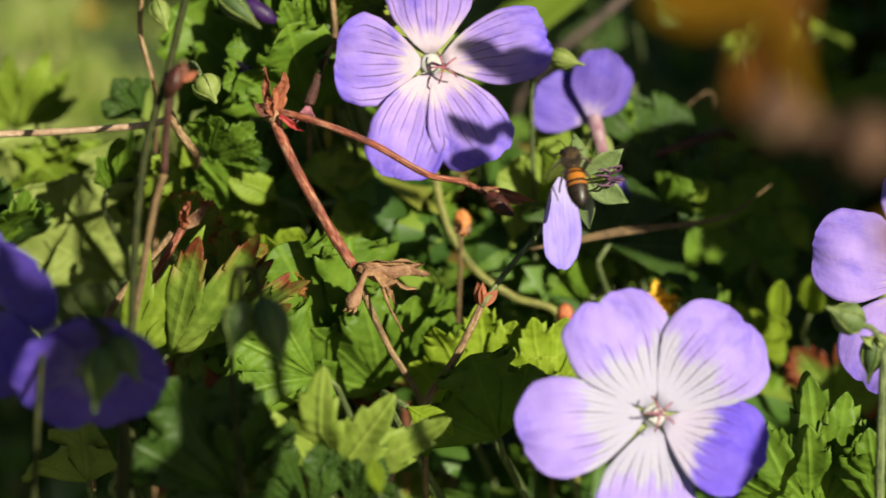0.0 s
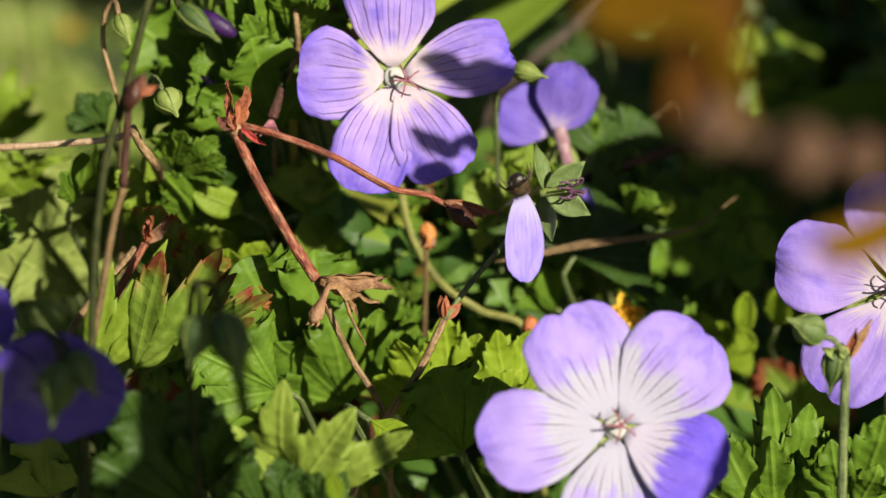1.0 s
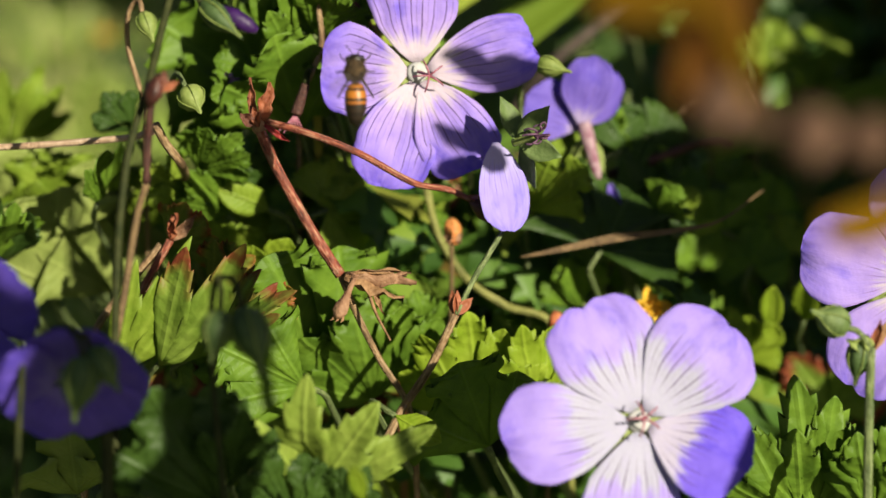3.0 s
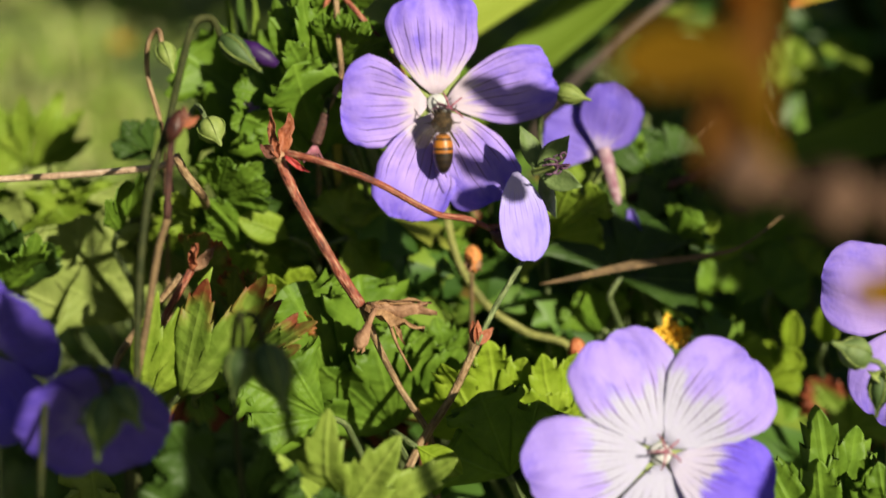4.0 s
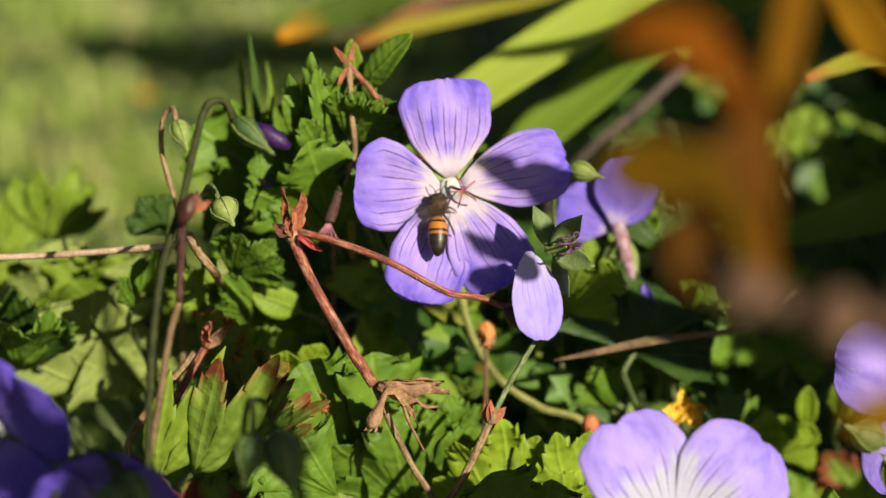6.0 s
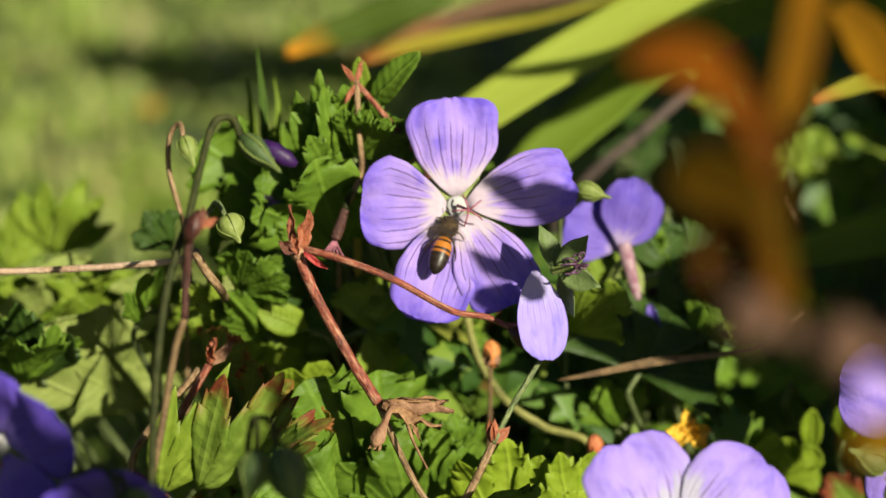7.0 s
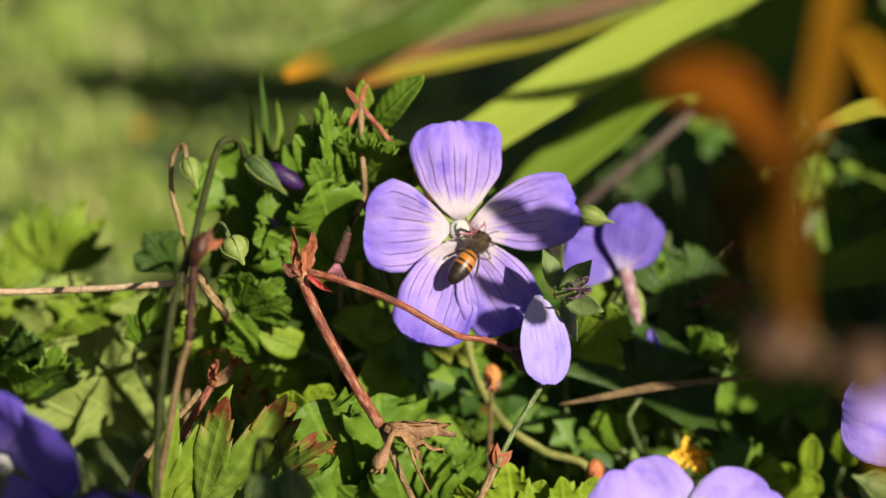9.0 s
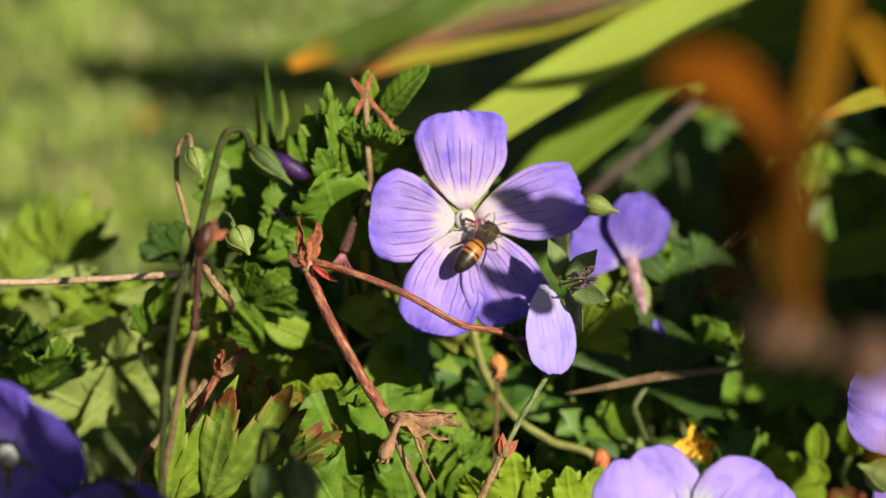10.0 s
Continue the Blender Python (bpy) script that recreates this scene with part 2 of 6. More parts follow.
RUST_POD = plain_material("rusty_red_seed_pod", (0.42, 0.10, 0.04), (0.66, 0.25, 0.10), 420, 0.5, 0.5, 0.1)
FADED_MAUVE = plain_material("faded_mauve_petal", (0.20, 0.10, 0.30), (0.42, 0.28, 0.52), 500, 0.7, 0.5, 0.2)
YELLOW = plain_material("yellow_fallen_petal", (0.70, 0.38, 0.03), (0.85, 0.55, 0.06), 300, 0.6, 0.3, 0.2)
PISTIL = plain_material("crimson_stigma", (0.28, 0.075, 0.12), (0.46, 0.17, 0.23), 900, 0.5)
CALYX = plain_material("pale_pink_calyx", (0.26, 0.09, 0.15), (0.58, 0.42, 0.46), 500, 0.6, 0.3, 0.1)
ANTHER = plain_material("dark_purple_stamen", (0.06, 0.025, 0.06), (0.16, 0.07, 0.13), 900, 0.6)
HEART = plain_material("pale_flower_heart", (0.58, 0.57, 0.58), (0.70, 0.68, 0.70), 900, 0.7, 0.3, 0.3)
def dry_material(name, dark, light, scale):
    mat = plain_material(name, dark, light, scale, 0.85, 0.4, 0.3)
    mat.node_tree.nodes["Principled BSDF"].inputs["Specular IOR Level"].default_value = 0.08
    return mat


AMBER = dry_material("amber_withered_leaf", (0.075, 0.020, 0.003), (0.25, 0.072, 0.004), 60)
AMBER_YELLOW = dry_material("ochre_withered_leaf", (0.14, 0.065, 0.004), (0.28, 0.13, 0.006), 50)
AMBER_GOLD = dry_material("golden_withered_leaf", (0.12, 0.058, 0.004), (0.24, 0.125, 0.007), 50)
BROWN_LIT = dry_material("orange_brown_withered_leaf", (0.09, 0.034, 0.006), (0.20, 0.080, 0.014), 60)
AMBER_BROWN = dry_material("brown_withered_leaf", (0.10, 0.045, 0.005), (0.21, 0.095, 0.010), 60)
AMBER_OLIVE = dry_material("mustard_withered_leaf", (0.13, 0.068, 0.004), (0.26, 0.135, 0.007), 50)
AMBER_OCHRE = dry_material("sunlit_ochre_leaf", (0.14, 0.060, 0.004), (0.25, 0.105, 0.006), 50)
SEED_TAN = dry_material("tan_seed_husk", (0.085, 0.046, 0.032), (0.25, 0.145, 0.10), 200)
BROWN_SEED = dry_material("brown_dry_seed_head", (0.02, 0.011, 0.007), (0.14, 0.075, 0.05), 150)


def blade_material(name, dark, light, tip=None):
    n = Nodes(name)
    u, v = n.uv()
    streak = n.add("TexNoise")
    streak.inputs["Scale"].default_value, streak.inputs["Detail"].default_value = 6.0, 4
    stretch, join = n.add("CombineXYZ"), n.add("TexCoord")
    n.link(n.math("MULTIPLY", u, 9.0), stretch.inputs[0])
    n.link(n.math("MULTIPLY", v, 0.8), stretch.inputs[1])
    n.link(stretch.outputs[0], streak.inputs["Vector"])
    base = n.ramp(streak.outputs["Fac"], (0.3, dark), (0.7, light))
    if tip:
        worn = n.math("ADD", n.math("SUBTRACT", 1.05, v), n.math("MULTIPLY", n.noise(40, 3), 0.4))
        base = n.mix(n.math("MULTIPLY", n.math("SUBTRACT", worn, 1.0), 5.0, True), base, tip)
    n.bump(streak.outputs["Fac"], 0.3, 0.0008)
    n.bsdf.inputs["Specular IOR Level"].default_value = 0.2
    return n.finish(base, 0.55, 0.25, (1.0, 1.0, 0.5))


BLADE = blade_material("lime_green_blade", (0.285, 0.36, 0.042), (0.40, 0.475, 0.080))
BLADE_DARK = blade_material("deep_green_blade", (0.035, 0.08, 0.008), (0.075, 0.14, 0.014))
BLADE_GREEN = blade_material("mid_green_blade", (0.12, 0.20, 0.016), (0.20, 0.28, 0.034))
BLADE_BROWN = blade_material("brown_blade", (0.10, 0.05, 0.03), (0.26, 0.15, 0.09), (0.50, 0.20, 0.04))
BLADE_TIPPED = blade_material("orange_tipped_blade", (0.04, 0.08, 0.012), (0.11, 0.16, 0.02), (0.62, 0.27, 0.02))
BLADE_YELLOW = blade_material("yellowing_blade", (0.24, 0.20, 0.02), (0.45, 0.42, 0.04), (0.46, 0.17, 0.04))

FADING = blade_material("faded_yellow_blade", (0.40, 0.34, 0.06), (0.58, 0.50, 0.12))

n = Nodes("lawn_soil")
patch = n.noise(3.0, 5)
base = n.ramp(patch, (0.35, (0.030, 0.050, 0.012)), (0.62, (0.075, 0.11, 0.026)), (0.8, (0.17, 0.14, 0.06)))
base = n.mix(n.math("MULTIPLY", n.noise(40, 4), 0.6), base, (0.06, 0.08, 0.025))
n.bump(n.noise(90, 5), 0.8, 0.01)
LAWN = n.finish(base, 0.9)
n = Nodes("grass_blade")
isle = n.add("NewGeometry").outputs["Random Per Island"]
tone = n.ramp(isle, (0.0, (0.22, 0.36, 0.05)), (0.55, (0.38, 0.50, 0.10)), (0.9, (0.50, 0.55, 0.17)), (1.0, (0.58, 0.48, 0.24)))
tone = n.mix(n.math("MULTIPLY", n.math("SUBTRACT", n.noise(23, 3), 0.50), 9.0, True), tone, (0.08, 0.14, 0.023))
tone = n.mix(n.math("MULTIPLY", n.math("SUBTRACT", n.noise(18, 2), 0.56), 6.0, True), tone, (0.44, 0.36, 0.18))
tone = n.mix(n.math("MULTIPLY", n.math("SUBTRACT", n.noise(38, 4), 0.54), 9.0, True), tone, (0.62, 0.66, 0.28))
GRASS = n.finish(tone, 0.6, 0.3, (1, 1, 0.5))
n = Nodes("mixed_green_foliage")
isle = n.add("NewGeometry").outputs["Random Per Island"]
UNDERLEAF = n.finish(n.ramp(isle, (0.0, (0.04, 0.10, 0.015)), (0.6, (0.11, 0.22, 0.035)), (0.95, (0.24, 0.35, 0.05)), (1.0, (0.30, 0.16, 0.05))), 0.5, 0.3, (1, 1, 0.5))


# ---- building helpers ----
FRONT = Matrix(((1, 0, 0), (0, math.sin(radians(17)), -math.cos(radians(17))), (0, math.cos(radians(17)), math.sin(radians(17))))).to_4x4()


def facing(x, y, z, yaw=0.0, pitch=0.0, spin=0.0):
    """A pose whose z axis looks out of the plant towards the viewer's side: yaw turns it to +x, pitch upward, spin about itself."""
    return Matrix.Translation((x, y, z)) @ FRONT @ pose(0, 0, 0, -pitch, yaw, 0) @ pose(0, 0, 0, 0, 0, spin)


def raw_mesh(name, verts, faces, mat, uvs=None, smooth=True):
    me = bpy.data.meshes.new(name)
    me.from_pydata([tuple(v) for v in verts], [], faces)
    if uvs is not None:
        layer = me.uv_layers.new(name="UVMap")
        for loop in me.loops:
            layer.data[loop.index].uv = uvs[loop.vertex_index]
    me.materials.append(mat)
    if smooth:
        me.shade_smooth()
    return me


def part(name, me, parent, label="", at=None):
    ob = new(name, me)
    ob.parent = parent
    if at is not None:
        ob.matrix_basis = at
    return tagged(ob, label)


def thing(name, at, label, category, group="", kind=""):
    ob = new(name)
    ob.empty_display_size = 0.005
    ob.matrix_world = at
    return tagged(ob, label, category, group, kind)


def curve_points(points, steps=6):
    """A smooth line through the points."""
    p = [Vector(q) for q in points]
    way = [(p[min(i + 1, len(p) - 1)] - p[max(i - 1, 0)]).normalized() for i in range(len(p))]
    line = []
    for a, b, m, k in zip(p, p[1:], way, way[1:]):
        far = (b - a).length * 0.9
        for i in range(steps):
            t = i / steps
            line.append(a * (2 * t ** 3 - 3 * t * t + 1) + m * far * (t ** 3 - 2 * t * t + t) + b * (3 * t * t - 2 * t ** 3) + k * far * (t ** 3 - t * t))
    return [*line, p[-1]]


def tube(name, points, radius, mat, end=None, sides=8, steps=6, rough=0.06):
    line = curve_points(points, steps) if len(points) > 2 else [Vector(points[0]).lerp(Vector(points[1]), k / 4) for k in range(5)]
    end = radius if end is None else end
    verts, faces, uvs = [], [], []
    n = len(line)
    for i, c in enumerate(line):
        ahead = (line[min(i + 1, n - 1)] - line[max(i - 1, 0)]).normalized()
        side = ahead.cross(Vector((0.21, -0.9, 0.37))).normalized()
        other = ahead.cross(side)
        r = (radius + (end - radius) * i / (n - 1)) * (1 + rough * noise.noise(c * 400))
        for k in range(sides):
            a = 2 * math.pi * k / sides
            verts.append(c + side * (math.cos(a) * r) + other * (math.sin(a) * r))
            uvs.append((k / sides, i / (n - 1)))
    for i in range(n - 1):
        for k in range(sides):
            m = (k + 1) % sides
            faces.append((i * sides + k, i * sides + m, (i + 1) * sides + m, (i + 1) * sides + k))
    faces += [tuple(range(sides))[::-1], tuple((n - 1) * sides + k for k in range(sides))]
    return raw_mesh(name, verts, faces, mat, uvs)


def lathe(name, profile, mat, sides=14, squash=1.0, ridge=0.0):
    """A body turned round z from (z, radius) pairs, with soft lengthwise ridges."""
    verts, faces, uvs = [], [], []
    for i, (z, r) in enumerate(profile):
        for k in range(sides):
            a = 2 * math.pi * k / sides
            q = r * (1 + ridge * math.cos(5 * a))
            verts.append((math.cos(a) * q, math.sin(a) * q * squash, z))
            uvs.append((k / sides, i / (len(profile) - 1)))
    n = len(profile)
    for i in range(n - 1):
        for k in range(sides):
            m = (k + 1) % sides
            faces.append((i * sides + k, i * sides + m, (i + 1) * sides + m, (i + 1) * sides + k))
    faces += [tuple(range(sides))[::-1], tuple((n - 1) * sides + k for k in range(sides))]
    return raw_mesh(name, verts, faces, mat, uvs)


def petal_mesh(name, length, width, mat, cup=0.10, curl=0.0, wave=0.05, seed=0, broad=0.58, edge=0.0, claw=0.64, dish=1.0, thick=0.00016, blunt=2.6):
    """A rounded petal that lies along +y with its face to +z: narrow claw, broad end, gently cupped."""
    nu, nv = 22, 20
    verts, uvs, faces = [], [], []
    for side in (1, -1):
        for j in range(nv + 1):
            v = math.sin(0.5 * math.pi * j / nv) ** 0.9
            if v > broad:
                half = math.sqrt(max(0.0, 1 - ((v - broad) / (1 - broad)) ** blunt))
            else:
                s = v / broad
                half = 0.10 + 0.90 * (s * s * (3 - 2 * s)) ** claw
            for i in range(nu + 1):
                u = 2 * i / nu - 1
                w = u * half ** 0.8
                x = 0.5 * width * half * u * (1 + 0.10 * noise.noise((seed * 2.3, v * 3.5, u * 0.8)))
                y = length * (v + 0.05 * v * v * noise.noise((w * 2.2, seed * 1.9, 0.4)) - 0.020 * max(0, v - broad) / (1 - broad) * math.exp(-(w / 0.25) ** 2) * 0.7)
                y += 0.022 * length * noise.noise((w * 6.5 + seed * 5.7, seed * 1.3, 2.2)) * max(0.0, (v - 0.5) * 2)
                x *= 1 + 0.05 * noise.noise((v * 9 + seed, seed * 2.1, 5.0)) * v
                rough = wave * length * noise.noise((w * 1.3 + seed * 3.1, v * 2.4, seed * 7.7)) * v
                rough += wave * length * (0.30 * noise.noise((w * 5.0 + seed, v * 1.6, seed * 2.9)) * v + 0.25 * noise.noise((w * 7 + seed * 4, v * 5, seed)) * v ** 4)
                z = length * (cup * v * v - curl * max(0, v - 0.55) ** 2 * 3) + rough + dish * (0.06 * width * abs(w) ** 2 * (1 - v) + 0.03 * width * w * w * v) - edge * width * abs(w) ** 3 * v
                verts.append((x, y, z + side * thick * 0.5))
                uvs.append((i / nu, v))
    row = nu + 1
    off = (nv + 1) * row
    for j in range(nv):
        for i in range(nu):
            a, b, c, d = j * row + i, j * row + i + 1, (j + 1) * row + i + 1, (j + 1) * row + i
            faces.append((a, b, c, d))
            faces.append((off + d, off + c, off + b, off + a))
    rim = [j * row for j in range(nv, -1, -1)] + [i for i in range(1, nu + 1)] + [j * row + nu for j in range(1, nv + 1)] + [nv * row + i for i in range(nu - 1, 0, -1)]
    for a, b in zip(rim, rim[1:] + rim[:1]):
        faces.append((b, a, off + a, off + b))
    return raw_mesh(name, verts, faces, mat, uvs)


def lance_mesh(name, length, width, mat, keel=0.2, bend=0.1, tip=0.06, thick=0.0002, crumple=0.0):
    """A pointed narrow leaflet (sepal, bract) along +y, keeled, with a bristle tip."""
    nu, nv = 6, 10
    verts, uvs, faces = [], [], []
    for side in (1, -1):
        for j in range(nv + 1):
            v = j / nv
            half = max(0.03, math.sin(math.pi * min(1, (v * 0.93 + 0.07))) ** 0.8) if v < 0.93 else 0.04
            for i in range(nu + 1):
                u = 2 * i / nu - 1
                x = 0.5 * width * half * u
                z = length * bend * v * v + keel * width * u * u * half + side * thick * 0.5
                if crumple:
                    z += crumple * width * noise.noise((u * 1.7 + length * 900, v * 5, width * 4000)) * 1.6
                    x += crumple * width * noise.noise((length * 700, v * 4, 3.3)) * v
                verts.append((x, length * (v + (tip if j == nv else 0)), z))
                uvs.append((abs(u), v))
    row = nu + 1
    off = (nv + 1) * row
    for j in range(nv):
        for i in range(nu):
            a, b, c, d = j * row + i, j * row + i + 1, (j + 1) * row + i + 1, (j + 1) * row + i
            faces += [(a, b, c, d), (off + d, off + c, off + b, off + a)]
    rim = [j * row for j in range(nv, -1, -1)] + [i for i in range(1, nu + 1)] + [j * row + nu for j in range(1, nv + 1)] + [nv * row + i for i in range(nu - 1, 0, -1)]
    for a, b in zip(rim, rim[1:] + rim[:1]):
        faces.append((b, a, off + a, off + b))
    return raw_mesh(name, verts, faces, mat, uvs)


LOBE = ((0.22, 0.95, 0.0), (0.42, 1.08, 0.0), (0.57, 1.03, 0.06), (0.60, 0.82, 0.0), (0.76, 0.78, 0.05), (0.79, 0.56, 0.0), (0.90, 0.40, 0.0), (0.97, 0.20, 0.0), (1.0, 0.04, 0.0))
BLUNT = ((0.30, 1.05, 0.0), (0.52, 1.15, 0.0), (0.72, 1.05, 0.03), (0.78, 0.88, 0.0), (0.90, 0.66, 0.0), (0.97, 0.36, 0.0), (1.0, 0.12, 0.0))
LANCE = ((0.22, 1.02, 0.0), (0.45, 1.10, 0.0), (0.62, 0.92, 0.04), (0.65, 0.76, 0.0), (0.82, 0.50, 0.0), (0.93, 0.24, 0.0), (1.0, 0.03, 0.0))
LOBE_SIMPLE = ((0.35, 1.0, 0.0), (0.55, 0.95, 0.06), (0.58, 0.62, 0.0), (1.0, 0.03, 0.0))
OVAL = ((0.12, 0.45, 0.0), (0.30, 0.85, 0.0), (0.50, 1.0, 0.0), (0.70, 0.92, 0.0), (0.86, 0.62, 0.0), (0.95, 0.32, 0.0), (1.0, 0.03, 0.0))


def leaf_arrays(radius, lobes=5, deep=0.55, seed=0, droop=0.15, span=290, shape=LOBE, cols=6):
    """A palmate toothed leaf: lobes fan from the foot and run together near it, middle lobe along +y, face to +z. One lobe alone is an oval leaflet."""
    rnd = random.Random(seed)
    if lobes == 1:
        joined, foot, broad = 0.06, 0.04, 0.30 * span / 60
    else:
        joined = 1 - deep
        foot = min(0.5, joined * math.tan(min(radians(span / lobes / 2), 0.75)))
        broad = foot * 1.12 + 0.05
    verts, uvs, faces = [], [], []
    for k in range(lobes):
        off = abs((k + 0.5) / lobes - 0.5) * 2 if lobes > 1 else 0.0
        axis = radians(90 + span * (0.5 - (k + 0.5) / lobes)) + (rnd.uniform(-0.06, 0.06) if lobes > 1 else 0)
        size = radius * (1 - 0.30 * off + rnd.uniform(-0.06, 0.06))
        rows = [(0.0, 0.002, 0.0), (joined * 0.5, foot * 0.5, 0.0), (joined, foot, 0.0)]
        rows += [(joined + (1 - joined) * q, broad * w * rnd.uniform(0.92, 1.06), ahead) for q, w, ahead in shape]
        start, row = len(verts), cols + 1
        c, s = math.cos(axis), math.sin(axis)
        bow = rnd.uniform(-0.10, 0.10)
        for along_it, wide, ahead in rows:
            for i in range(row):
                a = 2 * i / cols - 1
                y = size * (along_it + ahead * a * a)
                x = (a * wide + bow * max(0, along_it - joined) ** 2) * radius
                px, py = c * y + s * x, s * y - c * x
                f = min(1.2, y / radius)
                z = 0.20 * abs(a * wide) * radius * min(1, 3 * f) - droop * radius * f * f * (1 + 0.5 * math.sin(3 * axis + seed))
                z += 0.12 * radius * noise.noise((px / radius * 2.6 + seed, py / radius * 2.4, seed * 1.7)) + 0.035 * radius * noise.noise((px / radius * 7 + seed, py / radius * 7, seed))
                verts.append((px, py, z))
                uvs.append((abs(a) * wide, along_it))
        for j in range(len(rows) - 1):
            for i in range(cols):
                p = start + j * row + i
                faces.append((p + row, p + row + 1, p + 1, p))
    return verts, uvs, faces


def leaf_mesh(name, mat, *args, **kw):
    verts, uvs, faces = leaf_arrays(*args, **kw)
    off = len(verts)
    low = [(x, y, z - 0.00022) for x, y, z in verts]
    count = {}
    for f in faces:
        for a, b in zip(f, f[1:] + f[:1]):
            count[a, b] = True
    sides = [(b, a, a + off, b + off) for a, b in count if (b, a) not in count]
    return raw_mesh(name, verts + low, faces + [tuple(i + off for i in f)[::-1] for f in faces] + sides, mat, uvs + uvs)


def strap_mesh(name, points, widths, mat, turn=(0, 0, 1), fold=0.15, steps=8):
    """A sword-shaped leaf along a line of points; its flat lies across turn; folded a little along the middle."""
    line = curve_points(points, steps)
    n, nu = len(line), 6
    verts, uvs, faces = [], [], []
    for side in (1, -1):
        for i, c in enumerate(line):
            ahead = (line[min(i + 1, n - 1)] - line[max(i - 1, 0)]).normalized()
            across = ahead.cross(Vector(turn)).normalized()
            up = across.cross(ahead)
            f = i / (n - 1) * (len(widths) - 1)
            k = min(int(f), len(widths) - 2)
            w = widths[k] + (widths[k + 1] - widths[k]) * (f - k)
            for j in range(nu + 1):
                u = 2 * j / nu - 1
                verts.append(c + across * (0.5 * w * u) + up * (fold * w * u * u + side * 0.0004 * (1 - 0.8 * abs(u)) + 0.01 * w * noise.noise(c * 60)))
                uvs.append((j / nu, i / (n - 1)))
    row, off = nu + 1, n * (nu + 1)
    for i in range(n - 1):
        for j in range(nu):
            a, b, c, d = i * row + j, i * row + j + 1, (i + 1) * row + j + 1, (i + 1) * row + j
            faces += [(a, b, c, d), (off + d, off + c, off + b, off + a)]
    rim = [j * row for j in range(n - 1, -1, -1)] + [i for i in range(1, nu + 1)] + [j * row + nu for j in range(1, n)] + [(n - 1) * row + i for i in range(nu - 1, 0, -1)]
    for a, b in zip(rim, rim[1:] + rim[:1]):
        faces.append((b, a, off + a, off + b))
    return raw_mesh(name, verts, faces, mat, uvs)


def hairs(parent, points, radius, count, seed, mat):
    """Fine short hairs standing off a stalk."""
    rnd = random.Random(seed)
    line = curve_points(points)
    verts, faces = [], []
    for _ in range(count):
        f = rnd.random() * (len(line) - 1.001)
        p = line[int(f)].lerp(line[int(f) + 1], f - int(f))
        d = Vector((rnd.gauss(0, 1), rnd.gauss(0, 1), rnd.gauss(0, 0.6))).normalized()
        w = d.cross(Vector((0.3, 0.5, 0.8))).normalized() * 0.000025
        k = len(verts)
        verts += [p + d * radius * 0.9 - w, p + d * radius * 0.9 + w, p + d * (radius + rnd.uniform(0.0003, 0.0009))]
        faces.append((k, k + 1, k + 2))
    return tagged(part("hair", raw_mesh("hair", verts, faces, mat, smooth=False), parent, "fine pale hairs"), kind="stuff")


def local(ob, points):
    """Points of the world in a thing's own space."""
    back = ob.matrix_world.inverted()
    return [back @ Vector(p) for p in points]


# ---- ground ----
size, cut = 60.0, 24
verts = [(-size + 2 * size * i / cut, -size + 2 * size * j / cut, 0.0) for j in range(cut + 1) for i in range(cut + 1)]
faces = [(j * (cut + 1) + i, j * (cut + 1) + i + 1, (j + 1) * (cut + 1) + i + 1, (j + 1) * (cut + 1) + i) for j in range(cut) for i in range(cut)]
tagged(new("ground", raw_mesh("ground", verts, faces, LAWN)), "mown green lawn with brown soil patches", "lawn", kind="structure")

rnd = random.Random(5)
verts, faces = [], []


def grass_blade(x, y, h, a, lean, w):
    c, s = math.cos(a), math.sin(a)
    k = len(verts)
    verts.extend([(x - s * w, y + c * w, 0), (x + s * w, y - c * w, 0), (x + c * h * lean * 0.4 + s * w, y + s * h * lean * 0.4 - c * w, h * 0.6),
                  (x + c * h * lean * 0.4 - s * w, y + s * h * lean * 0.4 + c * w, h * 0.6), (x + c * h * lean, y + s * h * lean, h)])
    faces.extend([(k, k + 1, k + 2, k + 3), (k + 3, k + 2, k + 4)])


for _ in range(52000):
    y = 0.16 + 3.0 * rnd.random() ** 1.3
    x = rnd.uniform(-0.9, 0.9) if rnd.random() < 0.35 else rnd.uniform(-0.32 * y - 0.25, 0.3 * y + 0.1)
    lush = noise.noise((x * 20, y * 13, 3)) + 0.6 * noise.noise((x * 6, y * 4, 9))
    if lush < -0.20 or (y < 0.55 and x > -0.02):
        continue
    grass_blade(x, y, rnd.uniform(0.003, 0.009) * (1 + 1.1 * max(0, lush)), rnd.uniform(0, 6.3), rnd.uniform(0.1, 0.9), rnd.uniform(0.0012, 0.0028))
# taller tufts that throw shadows over the mown grass
for _ in range(260):
    y = 0.45 + 1.7 * rnd.random()
    x = rnd.uniform(-0.32 * y - 0.1, 0.10 * y)
    if y < 0.6 and x > -0.06:
        continue
    tall = rnd.uniform(0.014, 0.032)
    for _ in range(26):
        grass_blade(x + rnd.gauss(0, 0.012), y + rnd.gauss(0, 0.010), tall * rnd.uniform(0.5, 1.0), rnd.uniform(0, 6.3), rnd.uniform(0.1, 0.6), rnd.uniform(0.0010, 0.0022))
tagged(new("grass", raw_mesh("grass", verts, faces, GRASS)), "short sunlit lawn grass blades behind the flower bed", "grass", kind="stuff")


